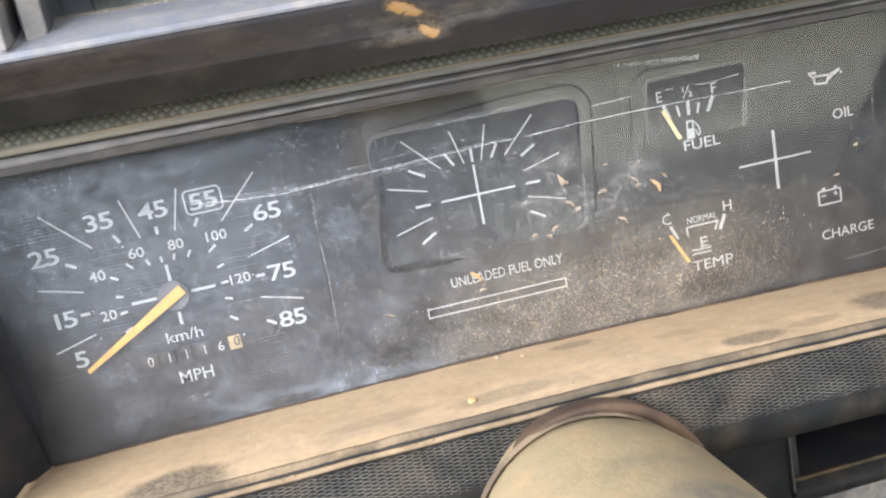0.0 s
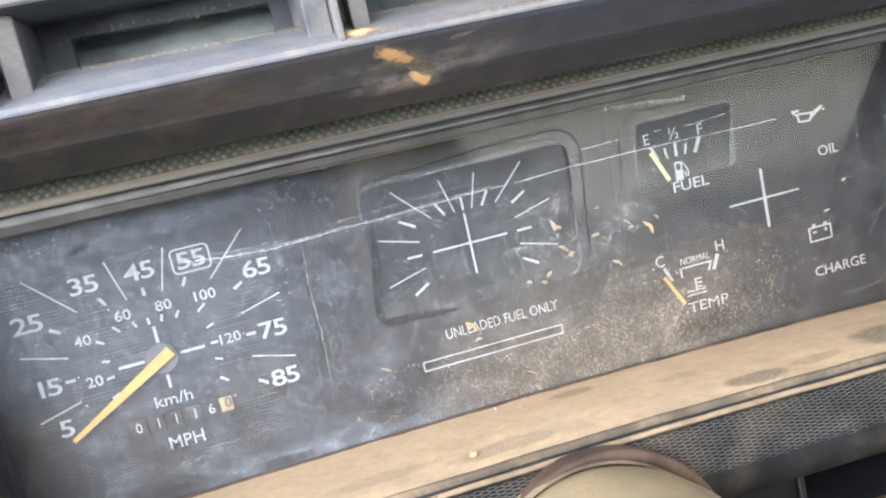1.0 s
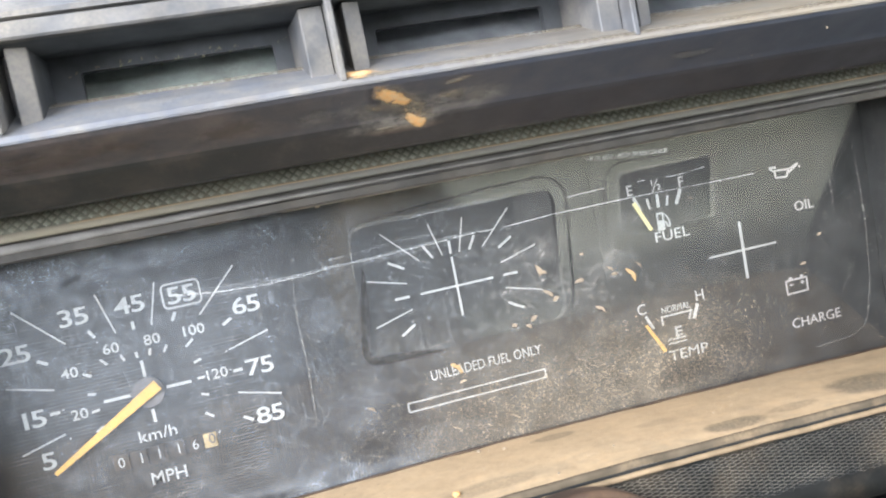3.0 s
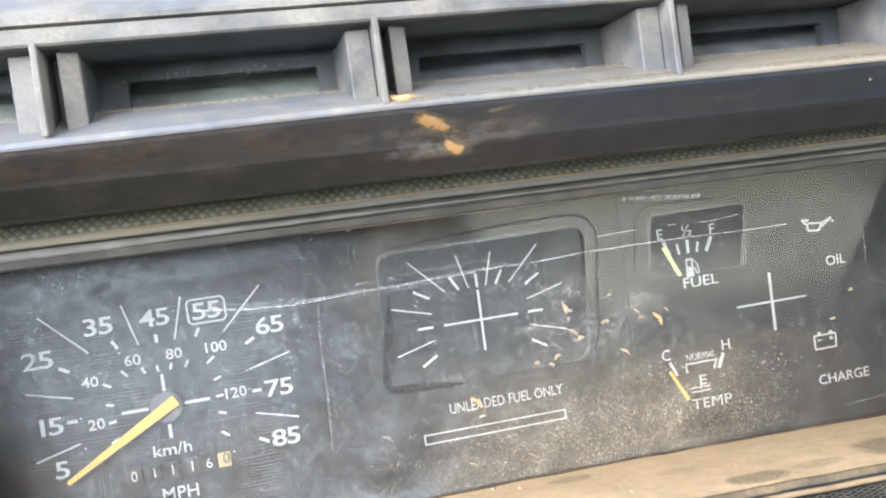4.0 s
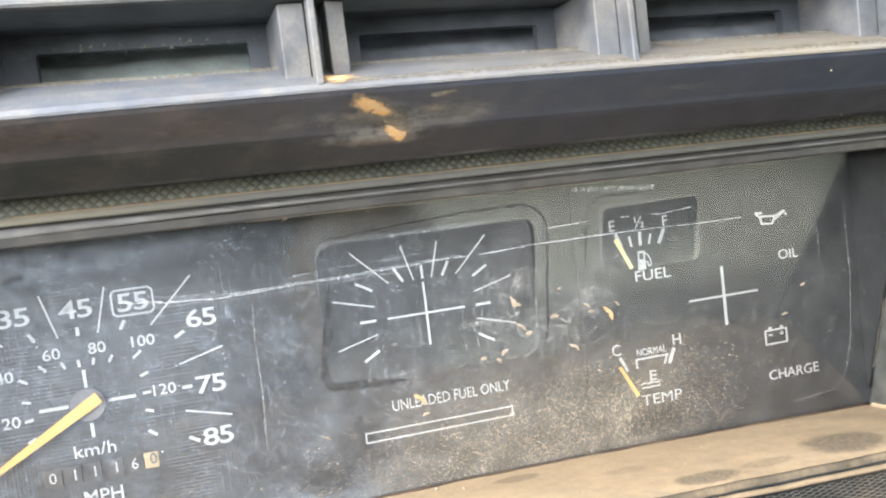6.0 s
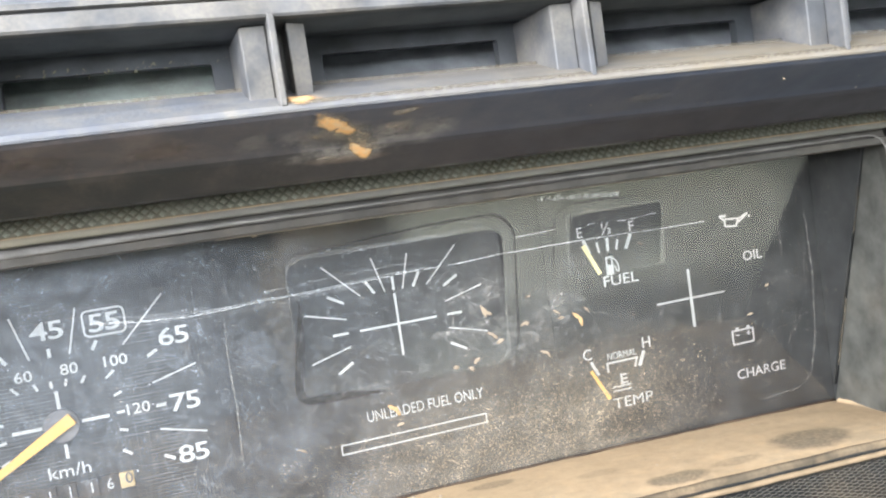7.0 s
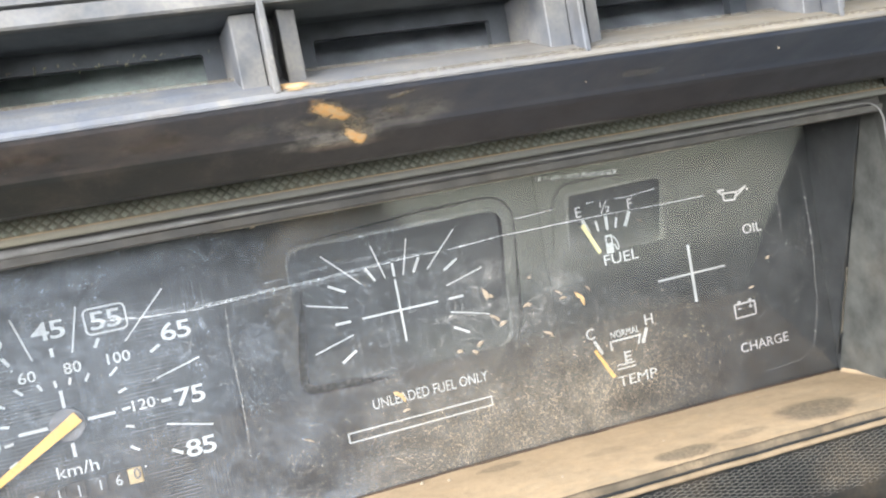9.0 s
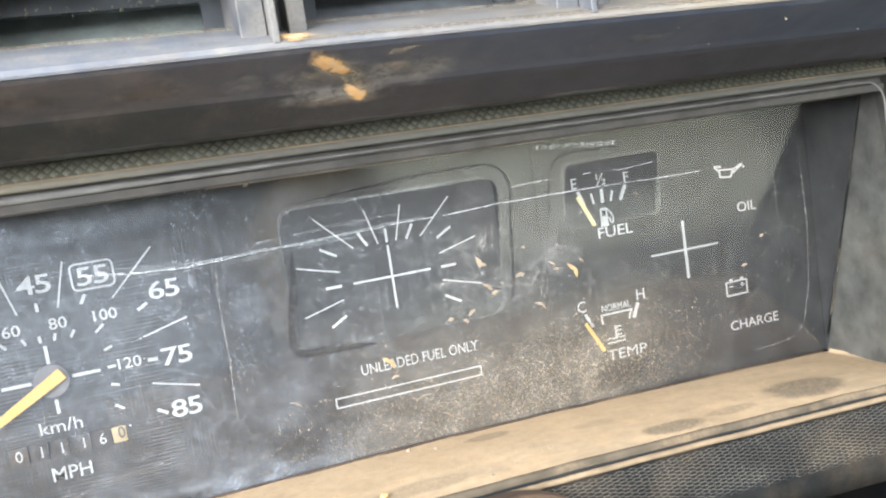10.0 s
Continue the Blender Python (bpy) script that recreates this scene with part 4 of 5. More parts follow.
for pts, w, seed, lines, spread, gaps, wander in (
        ([(0.0047, -0.0023), (0.0151, -0.0017), (0.0305, -0.0064), (0.0467, -0.0091), (0.0598, -0.0155)], 0.0002, 10, 4, 0.0010, 0.2, 0.0003),
        ([(0.0060, -0.0040), (0.0200, -0.0040), (0.0380, -0.0050), (0.0520, -0.0040), (0.0600, -0.0010)], 0.0002, 11, 3, 0.0012, 0.3, 0.0003),
        ([(0.0180, 0.0110), (0.0280, 0.0125), (0.0360, 0.0100)], 0.0002, 21, 4, 0.0014, 0.3, 0.0003),
        ([(-0.0635, 0.030), (-0.0640, 0.000), (-0.0610, -0.030)], 0.0004, 12, 1, 0.0, 0.1, 0.00005),
        ([(-0.0730, 0.030), (-0.0735, 0.010)], 0.0003, 13, 2, 0.0002, 0.3, 0.0001),
        ([(-0.038, -0.0205), (-0.010, -0.0175), (0.010, -0.0150)], 0.0003, 14, 2, 0.0003, 0.2, 0.0001),
        ([(-0.045, -0.052), (-0.010, -0.055), (0.004, -0.058)], 0.0002, 15, 2, 0.0003, 0.3, 0.0001),
        ([(-0.150, -0.060), (-0.115, -0.052), (-0.080, -0.050)], 0.0003, 16, 3, 0.0008, 0.2, 0.0002),
        ([(0.1595, -0.002), (0.1605, -0.0105)], 0.0005, 17, 1, 0.0, 0.1, 0.0001),
        ([(0.1765, -0.033), (0.1775, -0.041)], 0.0006, 18, 2, 0.0004, 0.2, 0.0003),
        ([(0.176, 0.015), (0.180, -0.010), (0.184, -0.035)], 0.0003, 19, 2, 0.0006, 0.3, 0.0002),
        ([(0.108, 0.034), (0.110, 0.008), (0.1085, 0.002)], 0.0004, 20, 1, 0.0, 0.1, 0.00005)):
    mark = part("scratch", scratch(pts, w, seed, lines, spread, gaps, wander), M_HAIR, lens)
    if lines > 1:
        tagged(mark, kind="stuff")


for pts, w, seed, lines, spread, gaps, wander in (
        (MAIN[6:], 0.00032, 5, 1, 0.0, 0.04, 0.00003), (MAIN[:5], 0.00034, 31, 2, 0.0003, 0.12, 0.00008),
        ([(0.0740, 0.0297), (0.0780, 0.0295)], 0.00028, 34, 1, 0.0, 0.3, 0.00006), ([(0.0850, 0.0293), (0.0905, 0.0290), (0.0980, 0.0295), (0.1054, 0.0300)], 0.00030, 32, 1, 0.0, 0.2, 0.00006),
        ([(0.0440, 0.0295), (0.0540, 0.0298), (0.0640, 0.0302)], 0.00025, 33, 1, 0.0, 0.45, 0.00005)):
    mark = part("scratch", scratch(pts, w, seed, lines, spread, gaps, wander), M_CRISP, lens, "bright white scratch")
    if lines > 1:
        tagged(mark, kind="stuff")


def hatch():
    """A row of tiny chattered nicks above the fuel gauge."""
    rnd = random.Random(44)
    bm = bmesh.new()
    for i in range(52):
        x = 0.0535 + 0.00066 * i
        z = 0.0427 - 0.00006 * i + rnd.gauss(0, 0.00012)
        if rnd.random() < 0.12:
            continue
        h, w = rnd.uniform(0.0006, 0.0011), rnd.uniform(0.00008, 0.00014)
        bm.faces.new([bm.verts.new(on_lens(x + a * w + b * 0.0002, z + b * h, 0.00015)) for a, b in ((-1, -1), (1, -1), (1, 1), (-1, 1))])
    return bm


tagged(part("chatter_nicks", hatch(), M_CRISP, lens), kind="stuff")


def fibres():
    """Fine curled fibres and torn scratches crowded beside the blank gauge."""
    rnd = random.Random(91)
    bm = bmesh.new()
    for cx, cz, rx, rz, n in ((0.046, -0.006, 0.020, 0.008, 46), (0.030, 0.010, 0.010, 0.005, 18), (0.060, 0.001, 0.008, 0.006, 24), (0.020, -0.004, 0.012, 0.004, 14), (0.075, 0.016, 0.006, 0.008, 14), (-0.050, -0.052, 0.012, 0.010, 16), (0.178, -0.035, 0.004, 0.012, 5)):
        for _ in range(n):
            x, z = cx + rnd.gauss(0, rx * 0.6), cz + rnd.gauss(0, rz * 0.6)
            a, turn, step = rnd.gauss(-0.25, 0.6) + (math.pi if rnd.random() < 0.5 else 0), rnd.uniform(-0.35, 0.35), rnd.uniform(0.0004, 0.0011)
            w, prev = rnd.uniform(0.00005, 0.00013), None
            for i in range(9):
                s = Vector((-math.sin(a), math.cos(a))) * w * (1.0 if 0 < i < 8 else 0.3)
                row = [bm.verts.new(on_lens(x + s.x * k, z + s.y * k, 0.00014)) for k in (-1, 1)]
                if prev:
                    bm.faces.new((prev[0], row[0], row[1], prev[1]))
                prev = row
                x, z, a = x + math.cos(a) * step, z + math.sin(a) * step, a + turn + rnd.gauss(0, 0.2)
    return bm


tagged(part("torn_scratching", fibres(), M_HAIR, lens), kind="stuff")


def swirls():
    """Curved wipe scratches crowded in a few spots."""
    rnd = random.Random(77)
    bm = bmesh.new()
    for cx, cz, r, n in ((0.050, -0.010, 0.010, 60), (0.030, -0.004, 0.012, 50), (0.060, 0.000, 0.008, 50), (0.034, 0.012, 0.007, 40), (0.020, -0.003, 0.010, 40), (-0.050, -0.045, 0.010, 18), (0.076, 0.012, 0.008, 16), (0.168, -0.010, 0.010, 14), (-0.052, -0.060, 0.008, 12), (0.028, 0.010, 0.010, 18), (0.0, 0.0, 0.15, 110), (0.1, -0.03, 0.06, 70), (-0.1, -0.02, 0.06, 60), (0.04, -0.01, 0.02, 60), (0.03, -0.048, 0.05, 200), (0.11, -0.045, 0.04, 110), (-0.05, -0.03, 0.05, 90), (0.17, -0.03, 0.03, 60)):
        for _ in range(n):
            x, z = cx + rnd.gauss(0, r * 0.6), cz + rnd.gauss(0, r * 0.35)
            if not (-0.185 < x < 0.198 and -0.066 < z < 0.044):
                continue
            a, bend, length = rnd.uniform(0, 2 * math.pi), rnd.uniform(-1.2, 1.2), rnd.uniform(0.0015, 0.006)
            pts, w = [], rnd.uniform(0.00004, 0.00012)
            for i in range(5):
                pts.append(Vector((x, z)))
                x, z = x + math.cos(a) * length / 5, z + math.sin(a) * length / 5
                a += bend / 5
            for p, q in zip(pts, pts[1:]):
                d = (q - p).normalized()
                s = Vector((-d.y, d.x)) * w
                bm.faces.new([bm.verts.new(on_lens(v.x, v.y, 0.00012)) for v in (p + s, q + s, q - s, p - s)])
    return bm


tagged(part("wipe_scratching", swirls(), M_HAIR, lens), kind="stuff")


# ---- debris on the lens ----
def flake_mesh(rnd, length, width, mat):
    """A small bent flake, thicker in the middle, pointed at its ends."""
    bm = bmesh.new()
    top, low = [], []
    n = 6
    for i in range(n + 1):
        t = i / n
        w = width * (math.sin(math.pi * min(max(t, 0.06), 0.94)) ** 0.7) * rnd.uniform(0.45, 1.15) / 2
        lop = rnd.uniform(0.2, 1.2)
        bow = 0.12 * length * math.sin(math.pi * t) * rnd.uniform(0.6, 1.0)
        top.append([bm.verts.new(((t - 0.5) * length, -0.0003 - 0.0004 * math.sin(math.pi * t), bow + s * w * (1.0 if s > 0 else lop))) for s in (-1, 0, 1)])
        low.append([bm.verts.new(((t - 0.5) * length, 0.0, bow + s * w * 0.9 * (1.0 if s > 0 else lop))) for s in (-1, 0, 1)])
    for g, rev in ((top, False), (low, True)):
        for a, b in zip(g, g[1:]):
            for j in (0, 1):
                f = (a[j], a[j + 1], b[j + 1], b[j])
                bm.faces.new(f[::-1] if rev else f)
    for a, b, c, d in zip(top, top[1:], low, low[1:]):
        bm.faces.new((a[0], b[0], d[0], c[0]))
        bm.faces.new((a[2], c[2], d[2], b[2]))
    bm.faces.new((*top[0], *low[0][::-1]))
    bm.faces.new((*top[-1][::-1], *low[-1]))
    return mesh_of(bm, mat)


def debris(name, x, z, length, width, angle, mat, label, seed):
    ob = new(name, flake_mesh(random.Random(seed), length * MM, width * MM, mat))
    ob.matrix_world = Matrix.Translation(on_lens(x * MM, z * MM, 0.0001)) @ pose(0, 0, 0, 16.7, 0, 0) @ pose(0, 0, 0, 0, -angle, 0)
    return tagged(ob, label, "debris", "bits of debris stuck on the lens")


for k, (x, z, ln, wd, ang) in enumerate(((69.6, -8.3, 7.8, 2.2, -58), (-8.8, -30.6, 6.6, 3.0, -50))):
    debris("straw_chip", x, z, ln, wd, ang, M_STRAW, "orange chip of dry straw stuck on the lens", 100 + k)
for k, (x, z, ln, wd, ang) in enumerate(((32.9, -7.9, 4.2, 2.2, -40), (29.4, 2.8, 4.6, 1.8, -70), (31.2, 1.4, 3.0, 1.6, -10), (36.2, -11.0, 2.6, 1.6, 20), (46.9, -5.9, 3.2, 1.8, 10), (55.4, -20.2, 4.6, 1.2, -40), (26.2, -17.1, 2.6, 2.0, 40),
                                         (23.7, -20.0, 2.2, 2.0, -30), (17.5, -18.2, 2.0, 1.5, 10), (62.5, -6.3, 2.4, 1.4, 0), (48.4, 5.2, 1.4, 1.1, 0), (-6.6, -37.0, 2.6, 1.0, 15), (13.9, -59.0, 5.0, 0.9, -35), (40.1, -45.0, 1.6, 1.2, 0),
                                         (-45.6, -39.0, 3.5, 0.7, -30), (73.3, -4.7, 3.0, 1.0, -45), (152.6, -22.0, 2.4, 0.9, 10), (160.0, -10.0, 1.8, 1.2, 30), (97.3, 18.4, 2.0, 0.8, -30), (60.5, -3.6, 3.0, 1.0, -35), (-51.7, 45.2, 1.6, 1.4, 20))):
    debris("dirt_flake", x, z, ln * 1.2, wd * 1.15, ang, M_FLAKE, "pale dry flake of plant matter stuck on the lens", 200 + k)


def dust_specks(seed, count, spots, sizes):
    """Grains of dust scattered over the lens: even over all of it, and crowded round spots (x, z, spread x, spread z)."""
    rnd = random.Random(seed)
    bm = bmesh.new()

    def grain(p, r):
        vs = []
        for i in range(4):
            a = rnd.uniform(0, 0.8) + i * math.pi / 2
            vs.append(bm.verts.new(p + Vector((math.cos(a) * r * rnd.uniform(0.6, 1.3), 0, math.sin(a) * r * rnd.uniform(0.6, 1.3)))))
        tip = bm.verts.new(p + Vector((0, -r * 0.6, r * 0.3)))
        for i in range(4):
            bm.faces.new((vs[i], vs[(i + 1) % 4], tip))

    for _ in range(count):
        x, z = rnd.uniform(-0.188, 0.2), rnd.uniform(-0.07, 0.046)
        if rnd.random() < 0.5 or seed != 5:
            cx, cz, sx, sz = rnd.choice(spots)
            x, z = rnd.gauss(cx, sx), rnd.gauss(cz, sz)
        if -0.188 < x < 0.2 and -0.0685 < z < 0.046:
            grain(on_lens(x, z, 0.0001), rnd.choice(sizes))
    return bm


tagged(part("dust_specks", dust_specks(5, 4200, ((0.055, -0.045, 0.06, 0.022),), (0.00006, 0.00008, 0.0001, 0.00013, 0.0002)), M_FLAKE, None), "pale dust grains scattered over the gauge lens", "dust", kind="stuff")
tagged(part("dust_specks", dust_specks(6, 7500, ((0.045, -0.060, 0.045, 0.010), (0.090, -0.046, 0.030, 0.014), (0.020, -0.052, 0.030, 0.012), (0.070, -0.056, 0.040, 0.012)), (0.0001, 0.00013, 0.00016, 0.0002, 0.00026)), M_TANGRAIN, None), "tan dust grains crowded along the foot of the lens", "dust", kind="stuff")
tagged(part("dust_specks", dust_specks(7, 1500, ((-0.075, -0.062, 0.050, 0.006), (-0.045, -0.045, 0.020, 0.016), (-0.057, 0.004, 0.010, 0.012), (-0.13, 0.040, 0.045, 0.005), (0.168, -0.015, 0.014, 0.018)), (0.00008, 0.0001, 0.00013, 0.00016)), M_GREYGRAIN, None), "grey dust grains caught in the scratches of the lens", "dust", kind="stuff")


# ---- bezel ----
def tilt_lip(p):
    return Vector((p.x, p.y, p.z - 0.0105 * p.x))


def sag(p):
    """The lower dash droops a little towards the passenger side and the outer end."""
    return Vector((p.x, p.y, p.z - (0.0050 * (max(p.x, 0) / 0.2) ** 1.4 + 0.0015 * (max(-p.x, 0) / 0.19) ** 2)))


bezel = thing("gauge_surround", "black plastic cluster surround thick with tan dust", "dash surround", at=(0, -0.05, -0.075))
part("top_lip", sweep(bmesh.new(), [(y * MM, z * MM) for y, z in ((-30, 49.0), (-36, 47.6), (-50, 45.8), (-54, 45.6), (-55.8, 46.2), (-56.4, 48.6), (-55, 49.0), (-54.6, 51.0), (-54.0, 51.7), (-55.6, 52.05))], -0.215, 0.196, 1, warp=tilt_lip), M_BEZEL, bezel)
# pale tube laid along the lip as the lens edge's highlight
part("lip_highlight", tube_x(-0.0530, 0.0455, -0.065, 0.110, 0.00024, tilt_lip), M_RIDGE, bezel, "thin pale line as the highlight along the lens edge")
part("door_lit_strip", sweep(bmesh.new(), [(y * MM, z * MM) for y, z in ((-55.0, 51.9), (-56.6, 52.1), (-57.3, 52.5), (-57.6, 53.4), (-57.5, 54.5), (-57.0, 54.9))], -0.215, 0.260, 60, warp=tilt_lip), M_STRIP, bezel, "plain strip, dusty and painted door-lit towards its outer end", smooth=True)
part("dust_line", tube_x(-0.0574, 0.0546, -0.130, 0.260, 0.00036, tilt_lip), M_LINEDUST, bezel, "thin line of tan dust")


def knurled_strip():
    """Staggered rows of small pyramids on a slope leaning back."""
    verts, faces = [], []
    px, pz = 3.4, 1.5
    for r in range(4):
        z = 55.9 + r * pz
        for i in range(int(475 / px)):
            x = -215 + (i + 0.5 * (r % 2)) * px
            b = len(verts)
            for dx, dz in ((-0.36, 0), (0, -0.72), (0.36, 0), (0, 0.72)):
                verts.append(tilt_lip(Vector((x + dx * px, -57.0 + (z + dz * pz - 55) * 0.8, z + dz * pz)) * MM))
            for dx in (-0.10, 0.10):
                verts.append(tilt_lip(Vector((x + dx * px, -57.35 + (z - 55) * 0.8, z + 0.15)) * MM))
            faces += [(b, b + 1, b + 4), (b + 1, b + 2, b + 5), (b + 1, b + 5, b + 4), (b + 2, b + 3, b + 5), (b + 3, b, b + 4), (b + 3, b + 4, b + 5)]
    me = bpy.data.meshes.new("knurl")
    me.from_pydata(verts, [], faces)
    me.materials.append(M_KNURLDUST)
    return me


tagged(part("knurled_strip", knurled_strip(), M_KNURLDUST, bezel, "sage green knurled strip with dust in its grooves"), kind="stuff")
part("strip_backing", sweep(bmesh.new(), [(y * MM, z * MM) for y, z in ((-57.0, 54.8), (-52.0, 61.2), (-40, 64))], -0.215, 0.30, 1, warp=tilt_lip), M_KNURLBACK, bezel)


def bead_tube():
    """The trim bead along the top and round the far corner, thicker towards the driver's door."""
    pts = [(-215 + 400 * i / 24, 50.0) for i in range(25)]
    for i in range(1, 9):
        a = radians(90 - 90 * i / 8)
        pts.append((187 + 8.5 * math.cos(a), 41.5 + 8.5 * math.sin(a)))
    pts += [(196.5, 10), (198, -30), (199.5, -66)]
    bm = bmesh.new()
    tube(bm, [tilt_lip(Vector((x * MM, -0.0563, z * MM))) for x, z in pts], 1.0)
    bm.verts.ensure_lookup_table()
    for i, (x, z) in enumerate(pts):
        c = tilt_lip(Vector((x * MM, -0.0563, z * MM)))
        r = 0.46 + 1.05 * min(max((-30 - x) / 110, 0), 1)
        for v in bm.verts[i * 8:i * 8 + 8]:
            v.co = c + (v.co - c) * r * MM
    return bm


part("trim_bead", bead_tube(), M_TRIM, bezel, "worn pale grey trim bead", smooth=True)


def side_wall(x_in, x_out, sign):
    bm = bmesh.new()
    pts = [((x_in), lens_y(0.06), 0.060), (x_in, lens_y(-0.080), -0.085), (x_out, -0.066, -0.085), (x_out, -0.0565, 0.060)]
    vs = [bm.verts.new(p) for p in pts]
    f = bm.faces.new(vs)
    r = bmesh.ops.extrude_face_region(bm, geom=[f])
    for v in [g for g in r["geom"] if isinstance(g, bmesh.types.BMVert)]:
        v.co.x += 0.02 * sign
    return bm


# unseen panel added to keep door light off the lens's left end
tagged(part("shade_panel", box(bmesh.new(), -0.32, -0.2262, -0.084, 0.02, -0.090, 0.062, 0.003), M_WALL, bezel))
for z0, z1 in ((-56, -24),):
    part("dusty_edge", tube(bmesh.new(), [Vector((203.6 + 0.3 * math.sin(i), lens_y((z0 + (z1 - z0) * i / 10) * MM) * 1000 - 0.6, z0 + (z1 - z0) * i / 10)) * MM for i in range(11)], 0.0005), M_BROKEN, bezel, "thin dusty edge of the surround")
part("dusty_edge", tube(bmesh.new(), [Vector((202.9 + 0.2 * math.sin(i), lens_y((6 + 1.8 * i) * MM) * 1000 - 0.8, 6 + 1.8 * i)) * MM for i in range(11)], 0.00028), M_BROKEN, bezel, "thin dusty edge of the surround")
part("end_seam", tube(bmesh.new(), [Vector((202.6, lens_y(z * MM) * 1000 - 0.3, z)) * MM for z in range(-66, 48, 3)], 0.0006), M_PIT, bezel, "dark gap where the lens meets the end wall")
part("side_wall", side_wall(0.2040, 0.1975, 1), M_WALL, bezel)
# left in near black, not M_WALL: its shade put into the colour
part("side_wall", side_wall(-0.1915, -0.2060, -1), M_SHADEBLACK, bezel)

LEDGE = ((3, -70.6), (-2, -69.4), (-20, -68.0), (-40, -67.0), (-52, -67.0), (-58, -67.05), (-61.0, -67.24), (-61.5, -67.32), (-62.2, -67.5), (-62.7, -68.0), (-62.8, -69.0), (-62.8, -69.8))


def uneven(p):
    q = sag(p)
    q.z += 0.0004 * noise.noise(Vector((q.x * 60, q.y * 60, 0))) + 0.00015 * noise.noise(Vector((q.x * 300, q.y * 300, 5)))
    return q


def ledge_profile(line):
    pts = []
    for (y0, z0), (y1, z1) in zip(line, line[1:]):
        n = 6 if abs(y1 - y0) > 10 else 2
        pts += [((y0 + (y1 - y0) * i / n) * MM, (z0 + (z1 - z0) * i / n) * MM) for i in range(n)]
    return pts + [(line[-1][0] * MM, line[-1][1] * MM)]


part("ledge", sweep(bmesh.new(), ledge_profile(LEDGE[:7]), -0.206, 0.235, 150, warp=uneven), M_LEDGE, bezel, "ledge covered in tan dust with finger marks", smooth=True)
part("lip_line", sweep(bmesh.new(), ledge_profile(LEDGE[6:8]), -0.206, 0.235, 150, warp=uneven), M_BROWN, bezel, "dark line along the front of the ledge", smooth=True)
part("ledge_lip", sweep(bmesh.new(), ledge_profile(LEDGE[7:]), -0.206, 0.235, 150, warp=uneven), M_LIP, bezel, "rounded front lip rubbed dark through the dust", smooth=True)


def foot_seam():
    pts = []
    for i in range(80):
        x = -0.190 + 0.394 * i / 79
        z = sag(Vector((x, 0, -0.0690))).z
        pts.append(Vector((x, lens_y(z) - 0.0006, z - 0.0001 + 0.0002 * noise.noise(Vector((x * 120, 2, 0))))))
    return tube(bmesh.new(), pts, 0.0006)


part("foot_seam", foot_seam(), M_BROWN, bezel, "dark dirty seam where the lens meets the ledge", smooth=True)
part("groove", sweep(bmesh.new(), [(y * MM, z * MM) for y, z in ((-62.78, -69.7), (-62.6, -71.2), (-63.4, -71.9), (-64.6, -71.6), (-66, -74))], -0.215, 0.24, 30, warp=sag), M_PIT, bezel)


def ridge_tube():
    pts = []
    for x in range(-215, 240, 3):
        n1 = noise.noise(Vector((x * 0.05, 3.0, 0.0))) * 0.25 + noise.noise(Vector((x * 0.3, 8.0, 0.0))) * 0.12
        pts.append(sag(Vector((x, -65.2 + n1 * 0.5, -71.1 + n1)) * MM))
    bm = tube(bmesh.new(), pts, 0.0011)
    rnd = random.Random(12)
    for _ in range(90):
        p = sag(Vector((rnd.uniform(-200, 225), -65.6 + rnd.uniform(-0.5, 0.5), -70.5 + rnd.uniform(-0.5, 0.3))) * MM)
        m = Matrix.Translation(p) @ Matrix.Diagonal((rnd.uniform(0.3, 1.6) * MM, rnd.uniform(0.3, 0.6) * MM, rnd.uniform(0.25, 0.55) * MM, 1))
        bmesh.ops.create_icosphere(bm, subdivisions=1, radius=1.0, matrix=m)
    return bm


part("dust_ridge", ridge_tube(), M_RIDGEDUST, bezel, "raised edge topped with tan dust", smooth=True)


def dust_drift(x_wall, sign, y0, y1, reach):
    """Dust banked up in the corner where the ledge meets an end wall."""
    bm = bmesh.new()
    rows = []
    for i in range(41):
        y = y0 + (y1 - y0) * i / 40
        w = reach * (0.7 + 0.6 * abs(noise.noise(Vector((y * 90, 4, 1)))))
        z = next(z0 + (z1 - z0) * (y / MM - a) / (b - a) for (a, z0), (b, z1) in zip(LEDGE, LEDGE[1:]) if b <= y / MM <= a) * MM
        base = uneven(Vector((x_wall, y, z))).z
        rows.append([bm.verts.new((x_wall - sign * w * u, y, base + reach * 0.9 * h)) for u, h in ((1.6, -0.05), (0.8, 0.10), (0.3, 0.38), (0.0, 0.95))])
    for a, b in zip(rows, rows[1:]):
        for j in range(3):
            bm.faces.new((a[j], a[j + 1], b[j + 1], b[j]))
    return bm


part("dust_drift", dust_drift(0.2030, 1, -0.004, -0.056, 0.0017), M_LEDGE, bezel, "tan dust banked up against the end wall", smooth=True)
part("dust_drift", dust_drift(-0.1950, -1, -0.004, -0.056, 0.0020), M_LEDGE, bezel, "tan dust banked up against the end wall", smooth=True)


def crumb(x, y, r, mat, label, seed):
    rnd = random.Random(seed)
    bm = bmesh.new()
    bmesh.ops.create_icosphere(bm, subdivisions=2, radius=1.0)
    for v in bm.verts:
        v.co *= r * MM * rnd.uniform(0.75, 1.15)
        v.co.z *= 0.7
    at = uneven(Vector((x * MM, y * MM, 0)))
    t = min(max((-y) / 58.0, 0), 1)
    bmesh.ops.translate(bm, verts=bm.verts[:], vec=(x * MM, y * MM, at.z + (-69.5 + 3.3 * t) * MM + 0.4 * r * MM))
    return tagged(part("dirt_crumb", bm, mat, None), label, "debris", "crumbs of dirt on the ledge")


